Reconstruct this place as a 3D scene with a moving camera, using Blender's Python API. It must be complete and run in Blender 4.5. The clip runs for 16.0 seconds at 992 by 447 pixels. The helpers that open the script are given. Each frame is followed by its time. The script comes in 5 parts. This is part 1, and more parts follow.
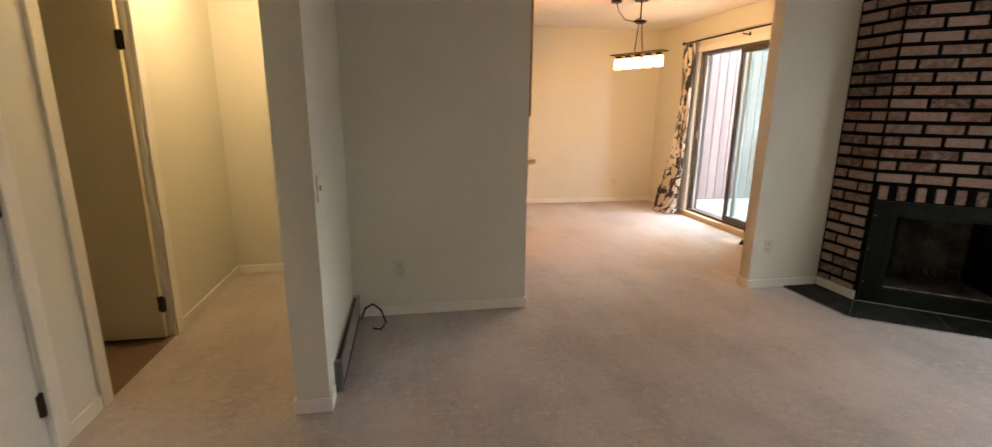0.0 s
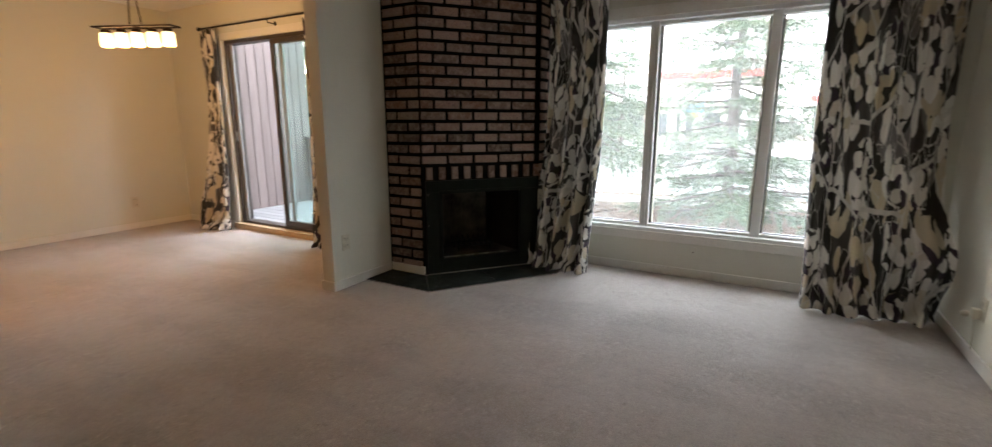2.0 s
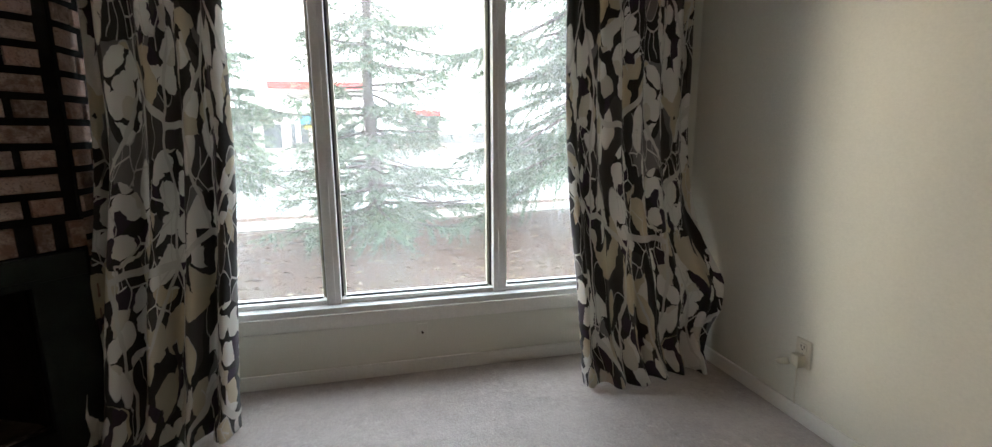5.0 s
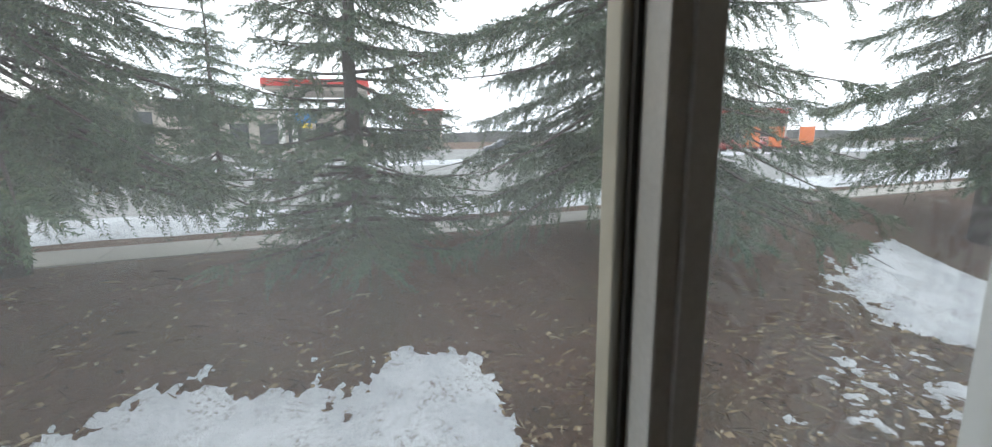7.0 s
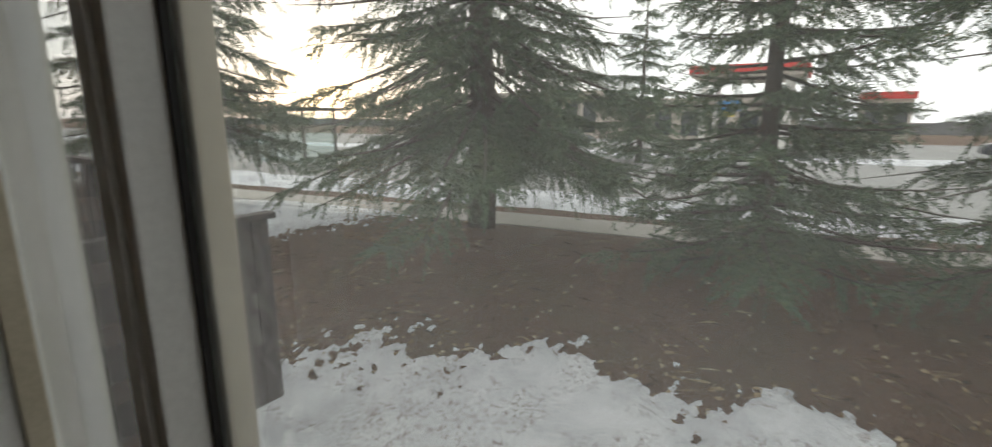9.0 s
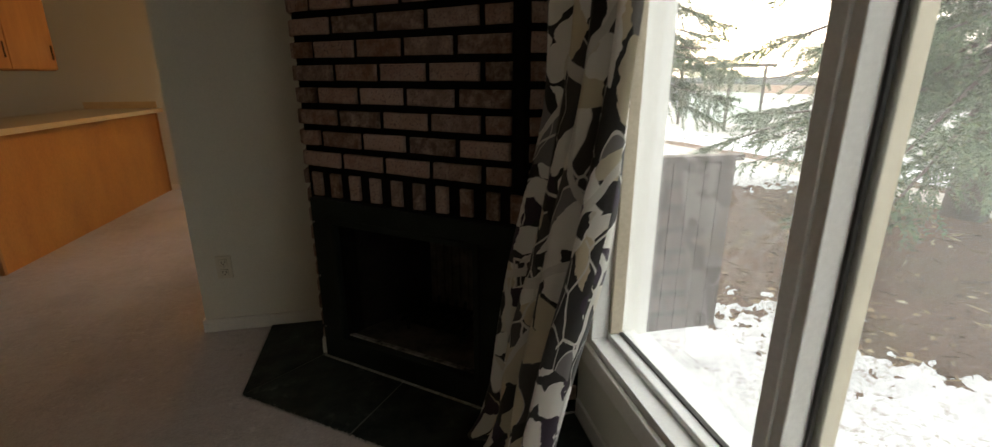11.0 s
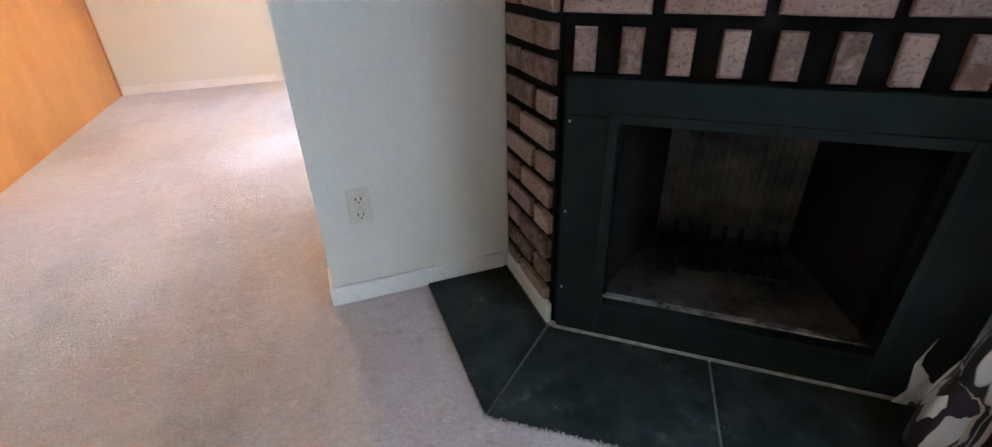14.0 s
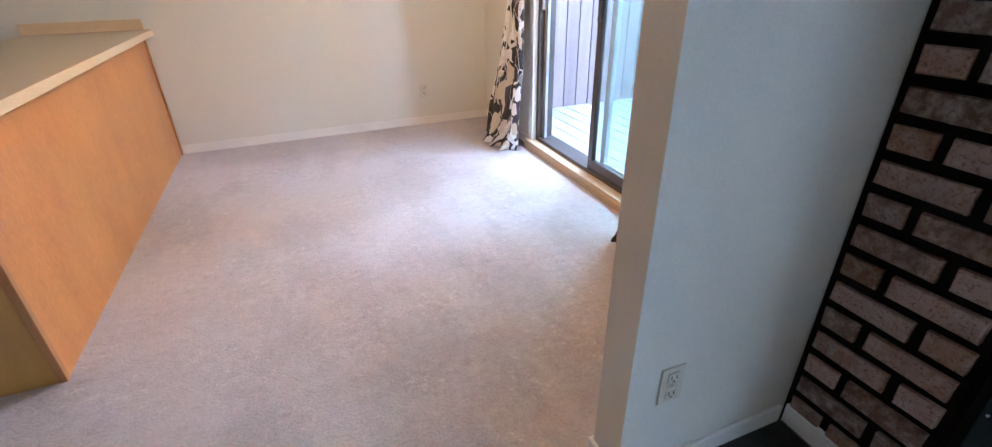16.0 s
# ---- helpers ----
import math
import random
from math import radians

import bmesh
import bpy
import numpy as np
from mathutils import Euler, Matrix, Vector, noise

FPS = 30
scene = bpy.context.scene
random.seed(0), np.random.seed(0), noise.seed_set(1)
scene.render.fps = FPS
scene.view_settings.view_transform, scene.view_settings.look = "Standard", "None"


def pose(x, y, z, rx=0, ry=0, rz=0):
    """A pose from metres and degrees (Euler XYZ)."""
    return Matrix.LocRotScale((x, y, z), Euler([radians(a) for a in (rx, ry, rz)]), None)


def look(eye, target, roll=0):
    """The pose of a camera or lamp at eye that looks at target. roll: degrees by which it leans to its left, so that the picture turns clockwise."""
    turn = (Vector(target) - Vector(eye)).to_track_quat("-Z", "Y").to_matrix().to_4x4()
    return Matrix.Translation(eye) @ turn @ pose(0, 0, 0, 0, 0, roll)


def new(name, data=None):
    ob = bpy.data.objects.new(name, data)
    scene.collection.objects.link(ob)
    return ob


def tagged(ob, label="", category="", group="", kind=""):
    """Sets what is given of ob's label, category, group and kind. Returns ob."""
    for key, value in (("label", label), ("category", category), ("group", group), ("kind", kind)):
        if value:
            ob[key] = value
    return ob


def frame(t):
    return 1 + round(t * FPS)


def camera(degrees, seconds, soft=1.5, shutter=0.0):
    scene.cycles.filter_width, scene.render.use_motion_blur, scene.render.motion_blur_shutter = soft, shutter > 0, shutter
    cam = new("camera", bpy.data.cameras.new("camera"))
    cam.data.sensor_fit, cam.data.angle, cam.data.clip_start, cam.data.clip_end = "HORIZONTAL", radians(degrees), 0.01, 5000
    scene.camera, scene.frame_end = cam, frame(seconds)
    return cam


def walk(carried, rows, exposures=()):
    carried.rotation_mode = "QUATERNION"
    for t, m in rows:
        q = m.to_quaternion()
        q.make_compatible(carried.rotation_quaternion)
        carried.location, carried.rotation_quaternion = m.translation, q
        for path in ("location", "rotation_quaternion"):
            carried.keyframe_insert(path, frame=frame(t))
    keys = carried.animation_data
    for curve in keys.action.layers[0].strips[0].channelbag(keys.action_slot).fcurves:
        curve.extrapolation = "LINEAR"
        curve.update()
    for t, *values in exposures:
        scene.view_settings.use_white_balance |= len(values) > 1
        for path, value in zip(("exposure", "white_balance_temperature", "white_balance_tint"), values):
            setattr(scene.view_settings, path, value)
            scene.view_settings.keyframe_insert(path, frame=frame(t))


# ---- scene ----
cam = camera(91.2, 16.0, soft=1.2, shutter=0.2)

PATH = [
    (0, (0.081, -0.183, 1.334), (0.427, 1.732, 0.874), 0.5),
    (0.5, (0.138, -0.098, 1.295), (0.822, 1.729, 0.853), 0.8),
    (1, (0.202, 0.033, 1.213), (1.193, 1.717, 0.789), 0.9),
    (1.5, (0.247, 0.204, 1.191), (1.628, 1.592, 0.781), 0.5),
    (2, (0.312, 0.353, 1.176), (2.022, 1.308, 0.77), -0.0),
    (2.5, (0.322, 0.571, 1.157), (2.232, 1.015, 0.764), -0.0),
    (3, (0.498, 0.664, 1.131), (2.46, 0.718, 0.747), -0.4),
    (3.5, (0.806, 0.824, 1.149), (2.752, 0.559, 0.77), -0.2),
    (4, (1.146, 0.908, 1.164), (3.071, 0.52, 0.784), -0.5),
    (4.2, (1.298, 0.965, 1.168), (3.21, 0.519, 0.788), -0.5),
    (6.3, (3.14, 0.893, 1.081), (5.052, 0.428, 0.726), -0.1),
    (6.5, (3.324, 0.859, 1.096), (5.235, 0.394, 0.735), 0.1),
    (7, (3.801, 0.704, 1.142), (5.714, 0.252, 0.775), -0.4),
    (7.5, (4.03, 0.722, 1.215), (5.946, 0.246, 0.839), -0.8),
    (8, (4.105, 0.78, 1.256), (6.06, 0.562, 0.873), -0.3),
    (8.5, (4.085, 0.685, 1.258), (5.999, 1.089, 0.861), 0.5),
    (9, (4.026, 0.55, 1.28), (5.670, 1.609, 0.862), 0.3),
    (9.5, (3.964, 0.53, 1.304), (5.212, 2.028, 0.858), 0.5),
    (10, (3.887, 0.53, 1.323), (4.737, 2.269, 0.823), 0.3),
    (10.2, (3.823, 0.50, 1.332), (4.555, 2.292, 0.83), 0.1),
    (12.3, (3.202, 0.903, 0.951), (3.409, 2.711, 0.121), -0.2),
    (12.5, (3.14, 1.0, 0.954), (3.346, 2.783, 0.073), -0.4),
    (13, (3.036, 1.199, 0.952), (3.259, 2.954, 0.019), -1.4),
    (13.5, (2.915, 1.408, 0.969), (3.326, 3.118, 0.016), -1.9),
    (14, (2.709, 1.59, 0.993), (3.281, 3.238, 0.014), -1.6),
    (14.5, (2.459, 1.791, 1.04), (3.057, 3.419, 0.045), -2.0),
    (15, (2.269, 1.994, 1.087), (2.891, 3.617, 0.097), -1.5),
    (15.5, (2.183, 2.196, 1.185), (2.805, 3.804, 0.172), -2.0),
    (16, (2.044, 2.303, 1.242), (2.692, 3.949, 0.309), -1.1),
]
walk(cam, [(t, look(eye, target, roll)) for t, eye, target, roll in PATH], exposures=[(0, 4.4, 6400, 12), (0.5, 4.4, 5800, 12), (1.3, 3.95, 6100, 12), (2, 3.55, 6200, 11), (4.2, 3.57, 6150, 11), (6.3, 1.85, 6000, 11), (7.0, 1.0, 6200, 11), (8.0, 0.5, 6800, 11), (9.0, 0.58, 6900, 11), (9.7, 0.92, 6900, 11), (10.2, 1.12, 7200, 11), (12.2, 4.35, 6600, 12), (13.5, 4.82, 5100, 11), (15, 4.66, 4800, 11), (16, 4.35, 4500, 11)])
SKY, CLOUD, BULB, HALL = 0.018, 1.16, 0.62, 1.1

# ---- light ----
world = bpy.data.worlds.new("sky")
scene.world = world
world.use_nodes = True
wn = world.node_tree.nodes
sky = wn.new("ShaderNodeTexSky")
sky.sky_type, sky.sun_disc = "NISHITA", False
sky.sun_elevation, sky.sun_rotation = radians(4), radians(38)
sky.air_density, sky.dust_density, sky.ozone_density = 1.0, 1.6, 1.0
world.node_tree.links.new(sky.outputs[0], wn["Background"].inputs[0])
wn["Background"].inputs[1].default_value = SKY
# thin bright cloud over the whole sky
wl = world.node_tree.links
cloud = wn.new("ShaderNodeBackground")
puff = wn.new("ShaderNodeTexNoise")
puff.inputs["Scale"].default_value, puff.inputs["Detail"].default_value = 2.2, 5
wl.new(wn.new("ShaderNodeTexCoord").outputs["Generated"], puff.inputs["Vector"])
tone = wn.new("ShaderNodeValToRGB")
tone.color_ramp.elements[0].position, tone.color_ramp.elements[0].color = 0.3, (0.78, 0.84, 0.93, 1)
tone.color_ramp.elements[1].position, tone.color_ramp.elements[1].color = 0.65, (1.0, 0.99, 0.97, 1)
wl.new(puff.outputs["Fac"], tone.inputs[0])
wl.new(tone.outputs[0], cloud.inputs[0])
cloud.inputs[1].default_value = CLOUD
addsky = wn.new("ShaderNodeAddShader")
wl.new(wn["Background"].outputs[0], addsky.inputs[0])
wl.new(cloud.outputs[0], addsky.inputs[1])
# warm glow round the low sun behind the thin cloud
SUN_WAY = Vector((math.cos(radians(52)) * math.cos(radians(4)), math.sin(radians(52)) * math.cos(radians(4)), math.sin(radians(4))))
toward = wn.new("ShaderNodeVectorMath")
toward.operation = "DOT_PRODUCT"
toward.inputs[1].default_value = SUN_WAY
wl.new(puff.inputs["Vector"].links[0].from_socket, toward.inputs[0])
above = wn.new("ShaderNodeMath")
above.operation = "MAXIMUM"
wl.new(toward.outputs["Value"], above.inputs[0])
above.inputs[1].default_value = 0.0
halo = []
for sharp, gain in ((900.0, 6.0), (90.0, 0.3)):
    pw_ = wn.new("ShaderNodeMath")
    pw_.operation = "POWER"
    wl.new(above.outputs[0], pw_.inputs[0])
    pw_.inputs[1].default_value = sharp
    gn = wn.new("ShaderNodeMath")
    gn.operation = "MULTIPLY"
    wl.new(pw_.outputs[0], gn.inputs[0])
    gn.inputs[1].default_value = gain
    halo.append(gn)
both_ = wn.new("ShaderNodeMath")
both_.operation = "ADD"
wl.new(halo[0].outputs[0], both_.inputs[0])
wl.new(halo[1].outputs[0], both_.inputs[1])
glow = wn.new("ShaderNodeBackground")
glow.inputs[0].default_value = (1.0, 0.72, 0.36, 1)
wl.new(both_.outputs[0], glow.inputs[1])
addglow = wn.new("ShaderNodeAddShader")
wl.new(addsky.outputs[0], addglow.inputs[0])
wl.new(glow.outputs[0], addglow.inputs[1])
wl.new(addglow.outputs[0], wn["World Output"].inputs[0])
sun = new("sun", bpy.data.lights.new("sun", "SUN"))
sun.data.energy, sun.data.angle, sun.data.color = 0.25, radians(15), (1.0, 0.86, 0.66)
sun.matrix_world = look((30 * math.cos(radians(52)), 30 * math.sin(radians(52)), 30 * math.tan(radians(6))), (0, 0, 0))


def lamp(name, kind, place, energy, colour, size=0.05):
    ob = new(name, bpy.data.lights.new(name, kind))
    ob.location = place
    ob.data.energy, ob.data.color = energy, colour
    if kind == "POINT":
        ob.data.shadow_soft_size = size
    return ob


# ---- materials ----


def nodes_of(name):
    m = bpy.data.materials.new(name)
    m.use_nodes = True
    return m, m.node_tree.nodes, m.node_tree.links, m.node_tree.nodes["Principled BSDF"]


def noise_node(n, l, scale, detail=4.0, rough=0.55, vec=None, stretch=None):
    t = n.new("ShaderNodeTexNoise")
    t.inputs["Scale"].default_value, t.inputs["Detail"].default_value, t.inputs["Roughness"].default_value = scale, detail, rough
    src = vec
    if src is None:
        src = n.new("ShaderNodeNewGeometry").outputs["Position"]
    if stretch:
        mp = n.new("ShaderNodeMapping")
        mp.inputs["Scale"].default_value = stretch
        l.new(src, mp.inputs["Vector"])
        src = mp.outputs[0]
    l.new(src, t.inputs["Vector"])
    return t


def ramp(n, l, src, stops, mode="LINEAR"):
    r = n.new("ShaderNodeValToRGB")
    r.color_ramp.interpolation = mode
    els = r.color_ramp.elements
    while len(els) < len(stops):
        els.new(0.5)
    for e, (p, c) in zip(els, stops):
        e.position, e.color = p, (*c, 1)
    l.new(src, r.inputs[0])
    return r


def mixc(n, l, fac, a, b, blend="MIX"):
    m = n.new("ShaderNodeMix")
    m.data_type, m.blend_type = "RGBA", blend
    for sock, v in ((m.inputs[0], fac), (m.inputs[6], a), (m.inputs[7], b)):
        if isinstance(v, (int, float)):
            sock.default_value = v
        elif isinstance(v, tuple):
            sock.default_value = (*v, 1)
        else:
            l.new(v, sock)
    return m.outputs[2]


def bump(n, l, b, height, strength, dist=0.01):
    k = n.new("ShaderNodeBump")
    k.inputs["Strength"].default_value, k.inputs["Distance"].default_value = strength, dist
    l.new(height, k.inputs["Height"])
    l.new(k.outputs[0], b.inputs["Normal"])


def surface(name, c1, c2, scale=3.0, rough=0.6, fine=120.0, relief=0.15, dist=0.002, metal=0.0, vary=0.0, stretch=None, spec=0.5):
    """A surface of two colours mottled at a coarse and a fine size, with fine relief; vary: spread between single pieces."""
    m, n, l, b = nodes_of(name)
    big = noise_node(n, l, scale, 5, 0.6, stretch=stretch)
    small = noise_node(n, l, fine, 3, 0.6, stretch=stretch)
    mid = ramp(n, l, big.outputs["Fac"], ((0.3, c1), (0.72, c2)))
    col = mixc(n, l, 0.25, mid.outputs[0], ramp(n, l, small.outputs["Fac"], ((0.25, tuple(v * 0.75 for v in c1)), (0.75, tuple(min(1, v * 1.12) for v in c2)))).outputs[0])
    if vary:
        info = n.new("ShaderNodeObjectInfo")
        hs = n.new("ShaderNodeMapRange")
        hs.inputs["To Min"].default_value, hs.inputs["To Max"].default_value = 1 - vary, 1 + vary
        l.new(info.outputs["Random"], hs.inputs["Value"])
        vm = n.new("ShaderNodeVectorMath")
        vm.operation = "SCALE"
        l.new(col, vm.inputs[0])
        l.new(hs.outputs[0], vm.inputs["Scale"])
        col = vm.outputs[0]
    l.new(col, b.inputs["Base Color"])
    rr = n.new("ShaderNodeMapRange")
    rr.inputs["To Min"].default_value, rr.inputs["To Max"].default_value = max(0.02, rough - 0.1), min(1, rough + 0.1)
    l.new(big.outputs["Fac"], rr.inputs["Value"])
    l.new(rr.outputs[0], b.inputs["Roughness"])
    b.inputs["Metallic"].default_value = metal
    b.inputs["Specular IOR Level"].default_value = spec
    if relief:
        bump(n, l, b, small.outputs["Fac"], relief, dist)
    return m


M_WALL = surface("wall_paint", (0.650, 0.635, 0.550), (0.690, 0.675, 0.590), 1.3, 0.55, 160, 0.12, 0.0015)
M_WHITE = surface("white_trim_paint", (0.72, 0.70, 0.65), (0.80, 0.78, 0.73), 4, 0.4, 90, 0.06)
M_CEIL = surface("ceiling_texture", (0.74, 0.72, 0.67), (0.80, 0.78, 0.73), 2, 0.85, 60, 0.6, 0.006)
M_FRAME = surface("window_frame_paint", (0.76, 0.76, 0.75), (0.83, 0.83, 0.82), 5, 0.35, 90, 0.05)
M_STOP = surface("aged_glazing_stop", (0.42, 0.37, 0.28), (0.55, 0.49, 0.38), 7, 0.6, 70, 0.2)
M_GASKET = surface("black_gasket", (0.012, 0.012, 0.012), (0.03, 0.03, 0.03), 20, 0.6)
M_GROUT = surface("grey_grout", (0.10, 0.10, 0.095), (0.2, 0.195, 0.18), 30, 0.9)
M_BLACKMETAL = surface("matt_black_metal", (0.0075, 0.0105, 0.0095), (0.019, 0.0255, 0.0225), 6, 0.62, 150, 0.2, 0.001, spec=0.10)
M_MORTAR = surface("black_mortar", (0.004, 0.004, 0.004), (0.014, 0.013, 0.012), 25, 0.9, 200, 0.6, 0.004, spec=0.08)
M_CAULK = surface("dusty_caulk", (0.16, 0.155, 0.14), (0.50, 0.48, 0.43), 38, 0.9, 160, 0.4, 0.002)
M_OAK = surface("oak_veneer", (0.41, 0.150, 0.028), (0.66, 0.300, 0.075), 1.5, 0.40, 40, 0.06, 0.001, stretch=(1.8, 1.8, 0.8))
M_OAKEND = surface("oak_end_panel", (0.38, 0.20, 0.040), (0.50, 0.275, 0.065), 2.2, 0.45, 40, 0.1, 0.001, stretch=(5, 5, 0.5))
M_OAKTRIM = surface("oak_trim", (0.33, 0.15, 0.05), (0.46, 0.23, 0.08), 4, 0.42, 60, 0.1, 0.001, stretch=(4, 4, 0.6))
M_LAM = surface("beige_laminate", (0.50, 0.42, 0.27), (0.60, 0.52, 0.36), 18, 0.35, 200, 0.04)
M_LAMEDGE = surface("beech_edge", (0.62, 0.46, 0.26), (0.72, 0.56, 0.34), 5, 0.4, 60, 0.08, stretch=(1, 1, 4))
M_BLACKROD = surface("black_rod", (0.012, 0.011, 0.01), (0.03, 0.027, 0.025), 20, 0.35, metal=0.6)
M_BRONZE = surface("dark_bronze", (0.03, 0.022, 0.016), (0.07, 0.05, 0.035), 20, 0.35, metal=0.8)
M_PLASTIC = surface("ivory_plastic", (0.60, 0.56, 0.45), (0.65, 0.61, 0.50), 20, 0.35, relief=0.0)
M_DARKSLOT = surface("dark_slot", (0.015, 0.014, 0.012), (0.03, 0.028, 0.025), 20, 0.6)
M_DOOR = surface("cream_door_paint", (0.66, 0.58, 0.38), (0.72, 0.64, 0.44), 2, 0.4, 80, 0.05)
M_DOORWHITE = surface("white_door_paint", (0.70, 0.70, 0.68), (0.77, 0.77, 0.75), 2, 0.4, 80, 0.05)
M_HALLFLOOR = surface("brown_vinyl", (0.16, 0.10, 0.055), (0.24, 0.155, 0.085), 3, 0.5, 60, 0.2)
M_STEEL = surface("brushed_steel", (0.35, 0.34, 0.32), (0.5, 0.49, 0.46), 12, 0.35, metal=0.9)
M_ALU = surface("dark_aluminium", (0.07, 0.062, 0.055), (0.115, 0.10, 0.09), 8, 0.4, metal=0.5)
M_ALULIGHT = surface("grey_aluminium", (0.33, 0.33, 0.33), (0.44, 0.44, 0.44), 8, 0.4, metal=0.4)
M_THRESH = surface("pine_threshold", (0.46, 0.33, 0.19), (0.58, 0.44, 0.27), 4, 0.5, 60, 0.15, stretch=(4, 0.6, 4))
M_SIDING = surface("brown_siding", (0.135, 0.105, 0.10), (0.20, 0.16, 0.155), 2.5, 0.7, 50, 0.3, 0.003, vary=0.1, stretch=(5, 5, 0.5))
M_PARAPET = surface("dark_brown_stained_board", (0.050, 0.040, 0.037), (0.085, 0.070, 0.066), 2.5, 0.7, 50, 0.3, 0.003, vary=0.06, stretch=(5, 5, 0.5))
M_DECK = surface("grey_deck_board", (0.20, 0.20, 0.215), (0.30, 0.30, 0.315), 3, 0.6, 60, 0.3, 0.003, vary=0.12, stretch=(5, 0.5, 5))
M_BARK = surface("spruce_bark", (0.055, 0.045, 0.038), (0.12, 0.10, 0.085), 6, 0.9, 40, 1.0, 0.02, stretch=(3, 3, 0.8))
# Distance haze is painted in: the skyline wood's base colour is paled grey.
M_FARWOOD = surface("far_wood_hazed", (0.13, 0.135, 0.14), (0.20, 0.20, 0.20), 0.4, 0.9, 3, 0.3, 0.05)
M_ASPHALT = surface("worn_asphalt", (0.20, 0.195, 0.19), (0.30, 0.295, 0.285), 0.3, 0.85, 40, 0.4, 0.01)
M_CONCRETE = surface("concrete_walk", (0.30, 0.28, 0.25), (0.42, 0.39, 0.35), 0.8, 0.85, 40, 0.3, 0.005, vary=0.08)
M_REDSIGN = surface("red_fascia", (0.50, 0.03, 0.025), (0.62, 0.05, 0.04), 1, 0.5, relief=0)
M_ORANGE = surface("orange_banner", (0.72, 0.16, 0.04), (0.8, 0.22, 0.06), 1, 0.5, relief=0)
M_BLUESIGN = surface("blue_sign", (0.03, 0.22, 0.55), (0.05, 0.30, 0.65), 1, 0.5, relief=0)
M_YELLOWSIGN = surface("yellow_sign", (0.75, 0.55, 0.05), (0.8, 0.6, 0.08), 1, 0.5, relief=0)
M_STUCCO = surface("pale_stucco", (0.40, 0.36, 0.31), (0.52, 0.47, 0.41), 0.6, 0.8, 20, 0.3)
M_DARKGLASS = surface("dark_shop_glass", (0.03, 0.035, 0.04), (0.06, 0.07, 0.075), 0.5, 0.15, relief=0)
M_RUBBER = surface("tyre_rubber", (0.015, 0.015, 0.015), (0.03, 0.03, 0.03), 10, 0.8)
M_CARS = [surface("car_paint_" + k, c, tuple(v * 1.2 for v in c), 1, 0.3, relief=0) for k, c in (("dark", (0.03, 0.035, 0.045)), ("silver", (0.36, 0.37, 0.38)), ("red", (0.3, 0.03, 0.03)))]


def carpet():
    m, n, l, b = nodes_of("cut_pile_carpet")
    big = noise_node(n, l, 0.9, 3, 0.5)
    streak = noise_node(n, l, 1.7, 5, 0.65, stretch=(0.8, 1.6, 1.0))
    tuft = noise_node(n, l, 95, 3, 0.75)
    clump = noise_node(n, l, 22, 4, 0.7)
    c = ramp(n, l, big.outputs["Fac"], ((0.35, (0.35, 0.300, 0.280)), (0.65, (0.47, 0.415, 0.392)))).outputs[0]
    c = mixc(n, l, 0.4, c, ramp(n, l, streak.outputs["Fac"], ((0.42, (0.33, 0.283, 0.262)), (0.58, (0.52, 0.463, 0.438)))).outputs[0])
    c = mixc(n, l, 0.26, c, ramp(n, l, clump.outputs["Fac"], ((0.35, (0.24, 0.204, 0.19)), (0.62, (0.58, 0.52, 0.492)))).outputs[0])
    sweep = noise_node(n, l, 1.5, 5, 0.6, stretch=(1.6, 0.7, 1.0))
    c = mixc(n, l, 0.36, c, ramp(n, l, sweep.outputs["Fac"], ((0.42, (0.36, 0.305, 0.28)), (0.54, (0.56, 0.495, 0.468)))).outputs[0])
    c = mixc(n, l, 0.14, c, ramp(n, l, tuft.outputs["Fac"], ((0.36, (0.15, 0.126, 0.116)), (0.62, (0.70, 0.635, 0.605)))).outputs[0])
    patch, fleck = noise_node(n, l, 3.2, 3, 0.6), noise_node(n, l, 30, 5, 0.75)
    for lo, hi, tone in ((0.55, 0.64, (0.66, 0.60, 0.57)), (0.43, 0.35, (0.20, 0.17, 0.157))):
        k = n.new("ShaderNodeMath")
        k.operation = "MULTIPLY"
        l.new(ramp(n, l, fleck.outputs["Fac"], ((lo, (0, 0, 0)), (hi, (0.55, 0.55, 0.55))) if lo < hi else ((hi, (0.45, 0.45, 0.45)), (lo, (0, 0, 0)))).outputs[0], k.inputs[0])
        l.new(ramp(n, l, patch.outputs["Fac"], ((0.42, (0.05, 0.05, 0.05)), (0.60, (1, 1, 1)))).outputs[0], k.inputs[1])
        c = mixc(n, l, k.outputs[0], c, tone)
    l.new(c, b.inputs["Base Color"])
    b.inputs["Roughness"].default_value = 0.95
    b.inputs["Specular IOR Level"].default_value = 0.1
    b.inputs["Sheen Weight"].default_value = 0.35
    b.inputs["Sheen Roughness"].default_value = 0.5
    hsum = n.new("ShaderNodeMath")
    hsum.operation = "ADD"
    l.new(tuft.outputs["Fac"], hsum.inputs[0])
    l.new(clump.outputs["Fac"], hsum.inputs[1])
    bump(n, l, b, hsum.outputs[0], 0.42, 0.014)
    return m


